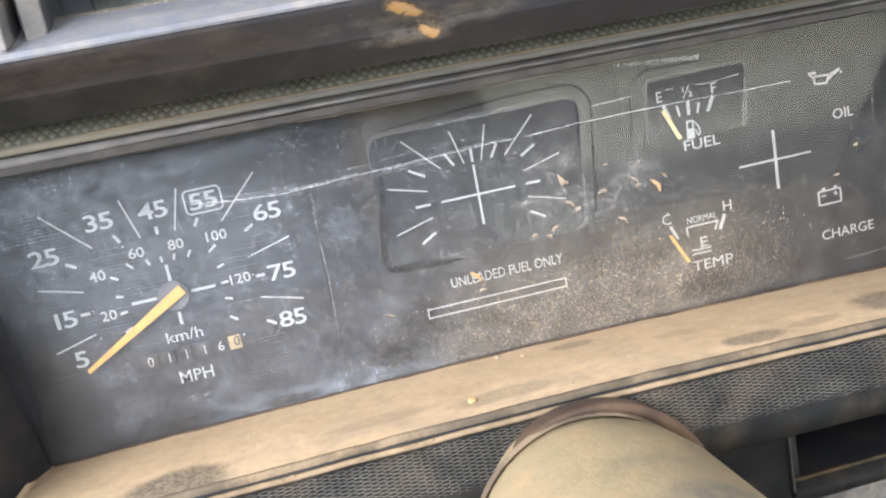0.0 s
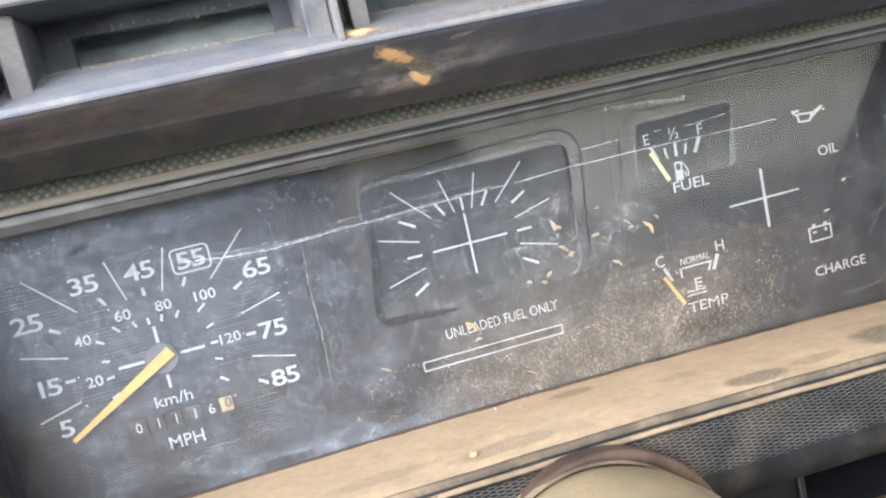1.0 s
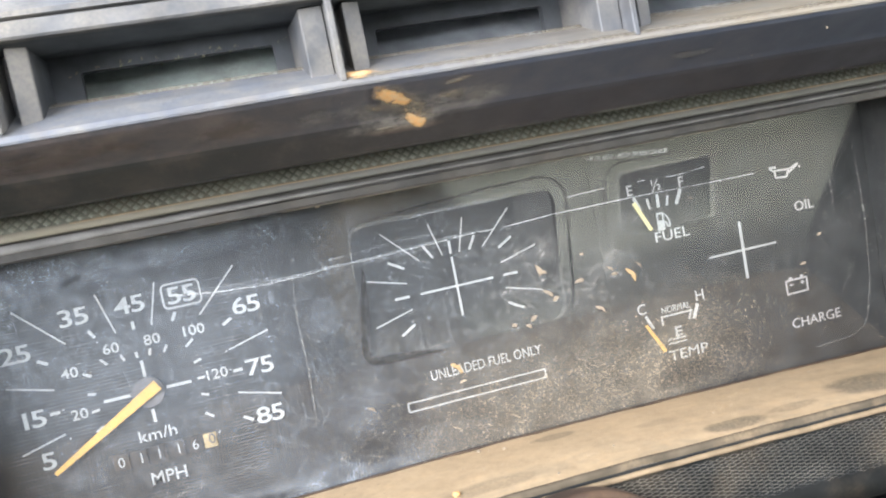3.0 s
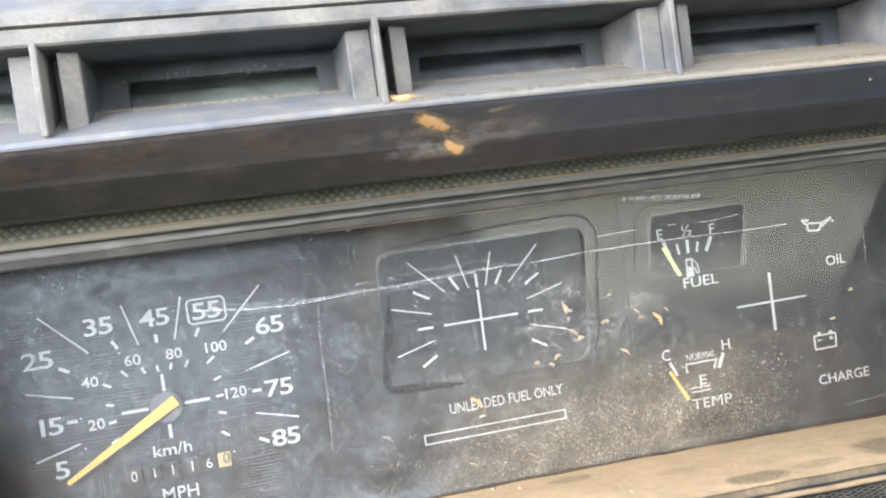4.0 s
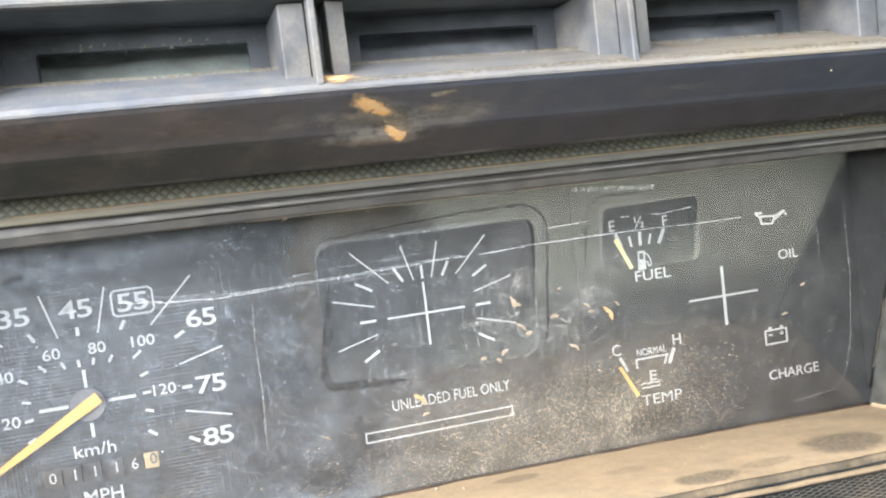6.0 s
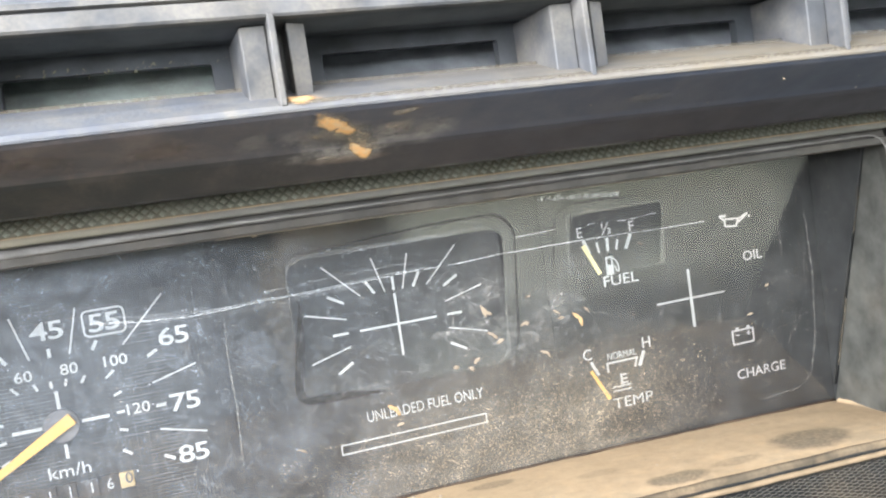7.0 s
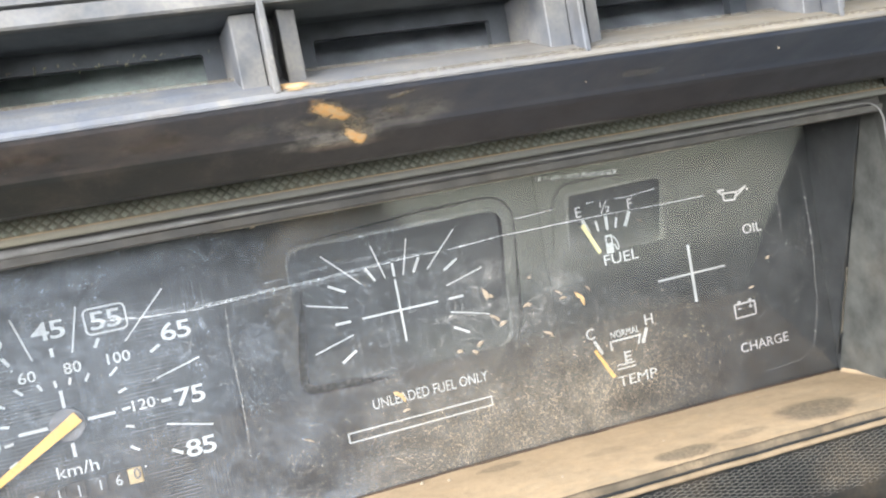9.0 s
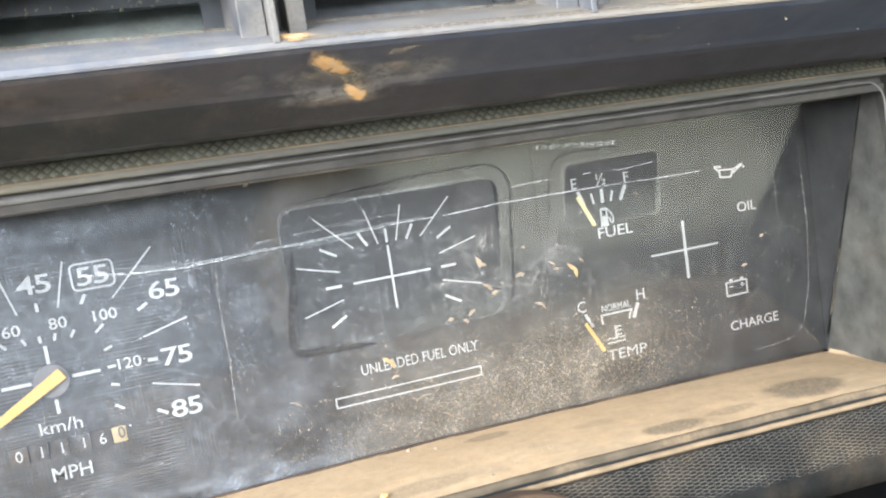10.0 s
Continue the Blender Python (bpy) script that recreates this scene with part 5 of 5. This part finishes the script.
crumb(-25.2, -50.5, 1.5, M_CLAY, "orange clay crumb lying on the dusty ledge", 31)
for k, (x, y, r) in enumerate(((-5.2, -7.0, 1.0), (4.6, -13.0, 0.8), (88, -36, 0.5), (-60, -30, 0.6), (40, -44, 0.5), (120, -20, 0.6), (-110, -25, 0.7), (12, -58, 0.6), (150, -12, 0.5))):
    crumb(x, y, r, M_FLAKE, "small pale crumb lying on the dusty ledge", 40 + k)

def ledge_grit():
    rnd = random.Random(61)
    bm = bmesh.new()
    for _ in range(420):
        x, y = rnd.uniform(-195, 215), rnd.uniform(-61, -4)
        for (y0, z0), (y1, z1) in zip(LEDGE, LEDGE[1:]):
            if y1 <= y <= y0:
                z = z0 + (z1 - z0) * (y - y0) / (y1 - y0)
        p = uneven(Vector((x, y, z)) * MM)
        r = rnd.choice((0.10, 0.13, 0.16, 0.2, 0.3)) * MM
        m = Matrix.Translation(p) @ Matrix.Diagonal((r * rnd.uniform(0.8, 1.6), r, r * 0.7, 1))
        bmesh.ops.create_icosphere(bm, subdivisions=1, radius=1.0, matrix=m)
    return bm


tagged(part("ledge_grit", ledge_grit(), M_GRIT, None), "fine brown grit scattered on the dusty ledge", "dirt", kind="stuff")

# ---- lower dash panel ----
lower = thing("lower_dash_panel", "dark honeycomb textured lower dash panel dusted tan", "dash panel", at=(0, -0.06, -0.15))
ROLL = ((-64.5, -72.0), (-66.5, -72.6), (-70, -76), (-74, -84), (-76, -92), (-74, -99), (-68, -103), (-40, -105))
part("panel", sweep(bmesh.new(), [(y * MM, z * MM) for y, z in ROLL], -0.30, 0.40, 30, warp=sag), M_PANEL, lower, smooth=True)


def along_roll(s):
    """Point and outward normal (y, z) at arc length s mm along the panel's roll."""
    for (y0, z0), (y1, z1) in zip(ROLL[1:], ROLL[2:]):
        d = math.hypot(y1 - y0, z1 - z0)
        if s <= d:
            t = s / d
            return (y0 + (y1 - y0) * t, z0 + (z1 - z0) * t), ((z1 - z0) / d, -(y1 - y0) / d)
        s -= d
    return ROLL[-1], (0, -1)


def honeycomb(x_from, x_to):
    """Moulded honeycomb: raised worn rims round dark pits."""
    px, ps, rows = 5.3, 0.64, 27
    verts, faces, which = [], [], []
    hexa = ((-0.44, 0), (-0.13, -1), (0.13, -1), (0.44, 0), (0.13, 1), (-0.13, 1))
    rnd = random.Random(8)
    for r in range(rows):
        # lower rows lose their pale rims: shade under the roll put into colour
        worn = min(1.0, (rows - r) / 9)
        for i in range(int((x_to - x_from) / px)):
            cx, cs = x_from + (i + 0.5 * (r % 2)) * px, 0.8 + r * ps
            low = worn * rnd.uniform(0.75, 1.1)
            base = len(verts)
            for scale, rise in ((1.0, 0.26 * low), (0.95, 0.36 * low), (0.86, 0.33 * low), (0.66, -0.05)):
                for hx, hs in hexa:
                    (y, z), (ny, nz) = along_roll(max(cs + hs * ps * scale, 0.0))
                    verts.append(sag(Vector(((cx + hx * px * scale) * MM, (y + ny * rise) * MM, (z + nz * rise) * MM))))
            for ring in range(3):
                for k in range(6):
                    m = (k + 1) % 6
                    faces.append((base + ring * 6 + k, base + ring * 6 + m, base + ring * 6 + 6 + m, base + ring * 6 + 6 + k))
                    which.append(0 if ring < 2 and rnd.random() < worn * 1.6 else 1)
            faces.append(tuple(base + 18 + k for k in range(6)))
            which.append(1)
    me = bpy.data.meshes.new("honeycomb")
    me.from_pydata(verts, [], faces)
    me.materials.append(M_RIDGE)
    me.materials.append(M_PIT)
    me.polygons.foreach_set("material_index", which)
    return me


tagged(part("honeycomb_texture", honeycomb(-215, 250), None, lower, "raised honeycomb rims, worn pale over dark pits"), kind="stuff")
part("skirt", box(bmesh.new(), -0.30, 0.0942, -0.056, -0.046, -0.30, -0.103), M_PANEL, lower)
part("pocket_header", box(bmesh.new(), 0.0945, 0.30, -0.0565, -0.046, -0.1045, -0.099, 0.0006), M_PANEL, lower)

# ---- pocket in the lower dash ----
pocket = thing("dash_pocket", "dark open pocket in the lower dash with a dusty sill", "dash pocket", at=(0.17, -0.03, -0.17))
part("frame_edge", box(bmesh.new(), 0.0946, 0.0955, -0.0575, -0.050, -0.136, -0.1048, 0.0003), M_CHROME, pocket, "thin pale frame edge")
# jamb, back, roof, floor and end wall painted near black as recess shade
part("jamb", box(bmesh.new(), 0.0958, 0.1030, -0.0480, -0.002, -0.145, -0.1048), M_SHADEBLACK, pocket)
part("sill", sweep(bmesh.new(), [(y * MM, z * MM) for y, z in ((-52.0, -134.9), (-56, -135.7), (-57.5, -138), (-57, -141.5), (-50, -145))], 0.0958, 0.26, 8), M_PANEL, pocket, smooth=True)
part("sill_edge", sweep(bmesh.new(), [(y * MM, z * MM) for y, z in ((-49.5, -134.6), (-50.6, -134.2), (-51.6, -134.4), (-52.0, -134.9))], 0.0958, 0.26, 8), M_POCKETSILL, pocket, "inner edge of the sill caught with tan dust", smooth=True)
part("back", box(bmesh.new(), 0.1032, 0.26, -0.0018, 0.002, -0.145, -0.099), M_SHADEBLACK, pocket)
part("roof", box(bmesh.new(), 0.1032, 0.26, -0.0455, -0.002, -0.1045, -0.101), M_SHADEBLACK, pocket)
part("pocket_floor", box(bmesh.new(), 0.1032, 0.26, -0.0494, -0.002, -0.139, -0.1355), M_SHADEBLACK, pocket)
part("end_wall", box(bmesh.new(), 0.2602, 0.264, -0.054, 0.002, -0.150, -0.104), M_SHADEBLACK, pocket)


# ---- steering column ----
column = thing("steering_column", "tan dusty steering column shroud", "steering column", at=(0.014, -0.07, -0.17))
CXM, CZM = 0.0073, -0.1120
SHROUD = (0.0443, 0.0452, 0.0460, 0.0490)


def lathe_y(cx, cz, profile, seg=72, dent=lambda t: 0.0):
    """A body of revolution about an axis along y; profile of (y, radius, shift along x), pressed in by dent(angle)."""
    bm = bmesh.new()
    rings = [[bm.verts.new((cx + dx + (r - dent(t)) * math.cos(t), y, cz + (r - dent(t)) * math.sin(t))) for t in (2 * math.pi * k / seg for k in range(seg))] for y, r, dx in profile]
    for a, b in zip(rings, rings[1:]):
        for k in range(seg):
            bm.faces.new((a[k], a[(k + 1) % seg], b[(k + 1) % seg], b[k]))
    return bm


def worn_side(t):
    return 0.0024 * math.exp(-(((t - 2.36) / 0.34) ** 2)) - 0.0022 * math.exp(-(((t - 3.05) / 0.25) ** 2))


part("shroud", lathe_y(CXM, CZM, ((-0.070, 0.0410, -0.0026), (-0.0805, 0.0414, -0.0026), (-0.0830, 0.0426, -0.0024), (-0.088, 0.0440, -0.0012), (-0.10, SHROUD[1], 0), (-0.12, SHROUD[2], 0), (-0.20, SHROUD[3], 0), (-0.204, 0.049, 0), (-0.204, 0.010, 0))), M_COLUMN, column, smooth=True)
part("collar", lathe_y(CXM, CZM, ((-0.0700, 0.0444, 0.0009), (-0.0765, 0.0456, 0.0009), (-0.0785, 0.0459, 0.0009), (-0.0795, 0.0456, 0.0008), (-0.0800, 0.0447, 0.0), (-0.0802, 0.0438, -0.0022), (-0.0780, 0.0432, -0.0022)), dent=worn_side), M_COLLAR, column, "dark brown collar", smooth=True)
part("rim", lathe_y(CXM, CZM, ((-0.0785, 0.0436, -0.0024), (-0.0806, 0.0435, -0.0024), (-0.0811, 0.0431, -0.0024), (-0.0809, 0.0425, -0.0024), (-0.0785, 0.0420, -0.0024))), M_COLUMNRIM, column, "thin dusty rim", smooth=True)

# ---- hood and vents ----
def tilt_hood(p):
    """The hood tilts with the dash; its front edge sinks towards the driver's door."""
    front = min(max((-p.y - 0.105) / 0.012, 0), 1) if p.z < 0.09 else 0
    return Vector((p.x, p.y, p.z - 0.0145 * p.x - front * (0.0004 + 0.012 * max(-p.x - 0.03, 0))))


hood = thing("dash_hood", "dark smooth dashboard hood with clay stains", "dashboard hood", at=(0, -0.1, 0.05))
part("hood_band", sweep(bmesh.new(), [(y * MM, z * MM) for y, z in ((-100, 77.8), (-119, 76.3), (-120.9, 76.2), (-121.2, 75.7), (-120.3, 74.8), (-119, 74.1), (-106, 67.6), (-104, 66.4))], -0.40, 0.50, 20, warp=tilt_hood), M_BAND, hood)
part("hood_underside", sweep(bmesh.new(), [(y * MM, z * MM) for y, z in ((-104, 66.4), (-102.5, 65.2), (-93.2, 59.6), (-92, 59.0), (-90, 58.8), (-53.5, 59.3), (-45, 60))], -0.40, 0.50, 20, warp=tilt_hood), M_UNDERSHADE, hood)


def film_material(name, colour, colour2, most):
    """A thin dried film that thins out raggedly towards its rim."""

    def build(nt, out):
        n = N(nt)
        at = nt.nodes.new("ShaderNodeAttribute")
        at.attribute_name = "thick"
        ragged = n.math("ADD", at.outputs["Fac"], n.math("MULTIPLY", n.math("SUBTRACT", n.noise(230.0, 8.0, 0.75), 0.5), 2.0))
        alpha = n.math("MULTIPLY", n.ramp(ragged, [(0.10, 0.0), (0.62, 1.0)]), most)
        c = n.mix(n.ramp(n.noise(420.0, 5.0, 0.7), [(0.4, 0.0), (0.62, 1.0)]), colour, colour2)
        film = nt.nodes.new("ShaderNodeBsdfDiffuse")
        n.link(c, film.inputs[0])
        clear = nt.nodes.new("ShaderNodeBsdfTransparent")
        m = nt.nodes.new("ShaderNodeMixShader")
        n.link(alpha, m.inputs[0])
        n.link(clear.outputs[0], m.inputs[1])
        n.link(film.outputs[0], m.inputs[2])
        n.link(m.outputs[0], out.inputs["Surface"])

    return material(name, build)


M_CLAYFILM = film_material("clay_film", (0.62, 0.36, 0.15), (0.54, 0.38, 0.22), 1.0)
M_PALEFILM = film_material("pale_clay_film", (0.27, 0.225, 0.165), (0.20, 0.18, 0.155), 0.62)
M_GREYFILM = film_material("grey_smear_film", (0.15, 0.145, 0.14), (0.19, 0.18, 0.165), 0.38)


M_BROWNFILM = film_material("brown_film", (0.10, 0.08, 0.068), (0.19, 0.155, 0.13), 0.42)


def film_patch(cx, cs, rx, rs, angle, mat, seed, lift=0.15, sill=False):
    """A thin splash on the hood; cs runs down the slope from the front edge in mm."""
    rnd = random.Random(seed)
    verts, faces, thick = [], [], []
    n, rings = 36, 6
    ph = [rnd.uniform(0, 6.28) for _ in range(3)]
    ca, sa = math.cos(radians(angle)), math.sin(radians(angle))

    def at(u, v, h):
        s_ = cs + v
        if sill:
            return tilt_hood(Vector((cx + u, -120.4 + s_ * 0.85 - h * 0.45, 78.55 + s_ * 0.46 + h * 0.85)) * MM)
        y, z = -119.0 + s_ * 0.89, 74.1 - s_ * 0.445
        if y > -104:
            z = 66.4 - (y + 104) * 0.64
        return tilt_hood(Vector((cx + u, y - h * 0.5, z - h * 0.86)) * MM)

    for k in range(rings + 1):
        t = k / rings
        for i in range(n):
            a = 2 * math.pi * i / n
            w = 1 + 0.10 * math.sin(2 * a + ph[0]) + 0.12 * math.sin(3 * a + ph[1]) + 0.08 * math.sin(5 * a + ph[2])
            u, v = 1.35 * rx * w * t * math.cos(a), 1.35 * rs * w * t * math.sin(a)
            verts.append(at(u * ca - v * sa, u * sa + v * ca, lift * (1.3 - t)))
            thick.append(1 - t)
    for k in range(rings):
        for i in range(n):
            j = (i + 1) % n
            faces.append((k * n + i, k * n + j, k * n + n + j, k * n + n + i))
    me = bpy.data.meshes.new("film")
    me.from_pydata(verts, [], faces)
    me.attributes.new("thick", "FLOAT", "POINT").data.foreach_set("value", thick)
    me.materials.append(mat)
    for p in me.polygons:
        p.use_smooth = True
    return me


for k, args in enumerate(((-30, 10.5, 13, 5.0, 0), (-8, 10, 7, 4.5, 0), (-24, 14, 8, 2.5, 0), (-52, 8, 5, 3, 0), (60, 8, 6, 2.5, 0))):
    part("grey_smear", film_patch(*args, M_GREYFILM, 300 + k, 0.12), M_GREYFILM, hood, "dull grey wiped smear")
for k, args in enumerate(((-118, 7, 12, 5.0, 0), (-140, 9, 9, 4.5, 10), (-100, 6.5, 6, 3.0, 25), (-75, 8, 8, 4, 0), (-128, 5, 5, 2.4, -15))):
    part("brown_stain", film_patch(*args, M_BROWNFILM, 310 + k, 0.12), M_BROWNFILM, hood, "faint brown dried stain")
for k, args in enumerate(((-32.6, 3.8, 5.6, 3.0, 50), (-29.4, 7.0, 3.2, 2.6, 30), (-24.8, 17.4, 4.2, 2.0, 50), (-22.8, 19.4, 2.6, 2.1, 20))):
    part("clay_stain", film_patch(*args, M_CLAYFILM, 320 + k, 0.35), M_CLAYFILM, hood, "dried orange clay splash")
for k, args in enumerate(((-31.0, 6.0, 8.0, 5.0, 40), (-24.0, 16.0, 6.5, 4.0, 30), (-31.8, 20.0, 4.8, 1.0, -4), (-13.8, 1.2, 3.6, 1.2, -10), (-36.5, 9.0, 2.6, 1.4, 40), (-24.0, 10.8, 3.0, 1.9, 40), (-14.8, 8.2, 3.6, 2.4, 10), (-27.0, 13.0, 2.6, 1.2, 60))):
    part("clay_stain", film_patch(*args, M_PALEFILM, 330 + k, 0.25), M_PALEFILM, hood, "pale smear of dried clay")
part("clay_stain", film_patch(-40.2, 0.6, 4.0, 2.6, 0, M_CLAYFILM, 340, 0.3, True), M_CLAYFILM, hood, "dried orange clay splash")


def hood_specks():
    rnd = random.Random(21)
    bm = bmesh.new()
    for x, y in [(104.4, -114.2), (103.2, -115.3), (99.4, -94.8), (124.9, -92.5), (78.5, -106.0)] + [(rnd.uniform(-120, 200), rnd.uniform(-117, -94)) for _ in range(12)]:
        z = 66.4 - (y + 104) * 0.63 if y > -104 else 66.4 - (y + 104) * 0.51
        r = rnd.uniform(0.08, 0.2) if x != 104.4 else 0.35
        m = Matrix.Translation(tilt_hood(Vector((x * MM, y * MM - 0.0001, z * MM - 0.0001)))) @ Matrix.Scale(r * MM, 4)
        bmesh.ops.create_icosphere(bm, subdivisions=1, radius=1.0, matrix=m)
    return bm


tagged(part("dust_grains", hood_specks(), M_FLAKE, None), "pale dust grains stuck on the hood", "dust", kind="stuff")

def sill_material():
    """Pale bluish grey plastic whose film of dust turns tan along the dash."""

    def build(nt, out):
        n = N(nt)
        g = nt.nodes.new("ShaderNodeNewGeometry")
        sp = nt.nodes.new("ShaderNodeSeparateXYZ")
        n.link(g.outputs["Position"], sp.inputs[0])
        r = nt.nodes.new("ShaderNodeMapRange")
        r.inputs["From Min"].default_value, r.inputs["From Max"].default_value = -0.06, 0.08
        n.link(n.math("ADD", sp.outputs["X"], n.math("MULTIPLY", n.math("SUBTRACT", n.noise(35.0, 4.0), 0.5), 0.12)), r.inputs["Value"])
        c = n.mix(r.outputs[0], (0.115, 0.125, 0.145), (0.20, 0.172, 0.13))
        c = n.mix(n.ramp(n.noise(110.0, 7.0, 0.72), [(0.42, 0.0), (0.68, 0.7)]), c, (0.20, 0.19, 0.17))
        c = n.mix(n.ramp(n.noise(1.0, 5.0, 0.65, n.coords((40.0, 300.0, 300.0))), [(0.52, 0.0), (0.7, 0.5)]), c, (0.08, 0.08, 0.085))
        c = n.mix(n.ramp(n.noise(70.0, 9.0, 0.75, n.coords((1.0, 2.5, 2.5), (5.0, 1.0, 0.0))), [(0.52, 0.0), (0.64, 0.28)]), c, (0.125, 0.10, 0.075))
        c = n.mix(n.ramp(n.noise(160.0, 9.0, 0.78, n.coords(loc=(2.0, 8.0, 0.0))), [(0.54, 0.0), (0.66, 0.35)]), c, (0.27, 0.235, 0.18))
        n.surface(out, c, 0.7, 0.0, n.bump(n.noise(800.0, 3.0), 0.3, 0.0004), 0.25)

    return material("dusty_sill", build)


M_SILL = sill_material()
vents = thing("vent_grille", "dusty grey plastic air vent grille", "air vent", at=(0, -0.1, 0.08))
part("sill", sweep(bmesh.new(), [(y * MM, z * MM) for y, z in ((-100, 77.9), (-120.2, 75.8), (-121.7, 75.9), (-122.0, 76.5), (-121.5, 77.8), (-112.6, 81.4), (-111.4, 81.5), (-104, 83.8), (-101, 84.2), (-101, 79))], -0.40, 0.50, 20, warp=tilt_hood), M_SILL, vents, "sill with pale dusty edge")
part("dust_line", tube_x(-0.1212, 0.0779, -0.043, 0.45, 0.0007, tilt_hood), M_BROKEN, vents, "line of tan dust along the sill")
part("dust_line", tube_x(-0.1032, 0.0841, -0.300, 0.45, 0.0007, tilt_hood), M_BROKEN, vents, "line of tan dust along the sill")
part("duct_floor", sweep(bmesh.new(), [(y * MM, z * MM) for y, z in ((-101, 83.9), (-84, 84.6))], -0.40, 0.50, 4, warp=tilt_hood), M_VENTDARK, vents)
part("top_bar", sweep(bmesh.new(), [(y * MM, z * MM) for y, z in ((-117, 98.6), (-120.2, 98.8), (-120.8, 99.4), (-119.6, 103.2), (-118, 103.8), (-110, 103.4))], -0.40, 0.50, 20, closed=True, warp=tilt_hood), M_VENT, vents)
part("duct_roof", sweep(bmesh.new(), [(y * MM, z * MM) for y, z in ((-118, 98.5), (-104, 97.6), (-84, 99.5), (-40, 108))], -0.40, 0.50, 4, warp=tilt_hood), M_VENTDARK, vents)


def duct_back():
    """The dark wall behind the fins, with a slot in each bay."""
    holes = []
    for k in range(-2, 4):
        x = -0.0453 + 0.0833 * k
        holes.append(rounded(x + 0.017, x + 0.0700, 0.0852, 0.0940, 0.0008, 2))
    return plate(bmesh.new(), [(-0.30, 0.084), (0.38, 0.084), (0.38, 0.104), (-0.30, 0.104)], holes, lambda x, z: tilt_hood(Vector((x, -0.090, z))), (0, 0.0035, 0))


part("duct_wall", duct_back(), M_VENTDARK, vents)
for x0, x1, mat, label in ((-0.30, -0.0465, M_DUCT, "grey-green flap inside the duct"), (-0.0425, 0.38, M_DUCTDARK, "dark flap inside the duct")):
    part("duct_flap", sweep(bmesh.new(), [(y * MM, z * MM) for y, z in ((-83, 86.0), (-74, 93.5), (-70, 104))], x0, x1, 4, warp=tilt_hood), mat, vents, label)


def fin():
    bm = bmesh.new()
    vs = [bm.verts.new((0, y * MM, z * MM)) for y, z in ((-121.9, 76.9), (-121.2, 99.6), (-112, 104), (-86, 104), (-86, 84), (-112, 79))]
    f = bm.faces.new(vs)
    r = bmesh.ops.extrude_face_region(bm, geom=[f])
    for v in [g for g in r["geom"] if isinstance(g, bmesh.types.BMVert)]:
        v.co.x += 0.0017
    bmesh.ops.bevel(bm, geom=bm.edges[:], offset=0.0003, segments=1, affect="EDGES")
    return mesh_of(bm, M_VENT)


def fin_post(outline):
    """An upright post beside a fin from its plan (x, y) in mm, running back to the duct wall."""
    bm = bmesh.new()
    low = [bm.verts.new((x * MM, y * MM, 0.0780)) for x, y in outline]
    high = [bm.verts.new((x * MM, y * MM, 0.0980)) for x, y in outline]
    bm.faces.new(low[::-1])
    bm.faces.new(high)
    for i in range(len(outline)):
        j = (i + 1) % len(outline)
        bm.faces.new((low[i], low[j], high[j], high[i]))
    bmesh.ops.bevel(bm, geom=bm.edges[:], offset=0.0003, segments=1, affect="EDGES")
    me = mesh_of(bm, M_VENT)
    me.materials.append(M_VENTDARK)
    # sides facing right take the darker plastic, painting in their shade
    for p in me.polygons:
        p.material_index = 1 if p.normal.x > 0.9 else 0
    return me


FIN = fin()
POST_L = fin_post(((-6.6, -115), (-0.2, -115.2), (-0.2, -91), (-8.2, -91)))
POST_R = fin_post(((1.9, -107), (4.6, -107), (4.9, -116), (9.7, -113.8), (9.4, -91), (1.9, -91)))
for k in range(-2, 5):
    x = -0.0453 + 0.0833 * k
    for nm, me in (("fin", FIN), ("fin_post", POST_L), ("fin_post", POST_R)):
        ob = part(nm, me, M_VENT, vents)
        ob.location += Vector((x, 0, -0.0145 * x))


def plant_bits():
    """Dry bits of grass and seed caught along the top of the duct slots."""
    rnd = random.Random(55)
    bm = bmesh.new()
    for _ in range(46):
        x = rnd.uniform(-0.118, -0.052) if rnd.random() < 0.8 else rnd.uniform(-0.20, 0.10)
        p = tilt_hood(Vector((x, -0.0905, 0.0944 + rnd.gauss(0, 0.0007))))
        size = rnd.choice((0.15, 0.2, 0.28, 0.4)) * MM
        m = Matrix.Translation(p) @ Matrix.Rotation(rnd.uniform(0, 3.1), 4, "Y") @ Matrix.Diagonal((size * 1.6, size * 0.6, size * 0.6, 1))
        bmesh.ops.create_icosphere(bm, subdivisions=1, radius=1.0, matrix=m)
    return bm


tagged(part("plant_bits", plant_bits(), M_BITS, None), "dry yellowish plant bits caught in the duct slots", "debris", kind="stuff")
dash_top = tagged(part("dash_top", sweep(bmesh.new(), [(y * MM, z * MM) for y, z in ((-117, 104.2), (-118.5, 104.6), (-118, 106.0), (-100, 118), (-60, 130), (0, 134), (400, 110))], -0.70, 1.0, 4, warp=tilt_hood), M_VENT, None), "grey dusty dashboard top", "dashboard", kind="structure")
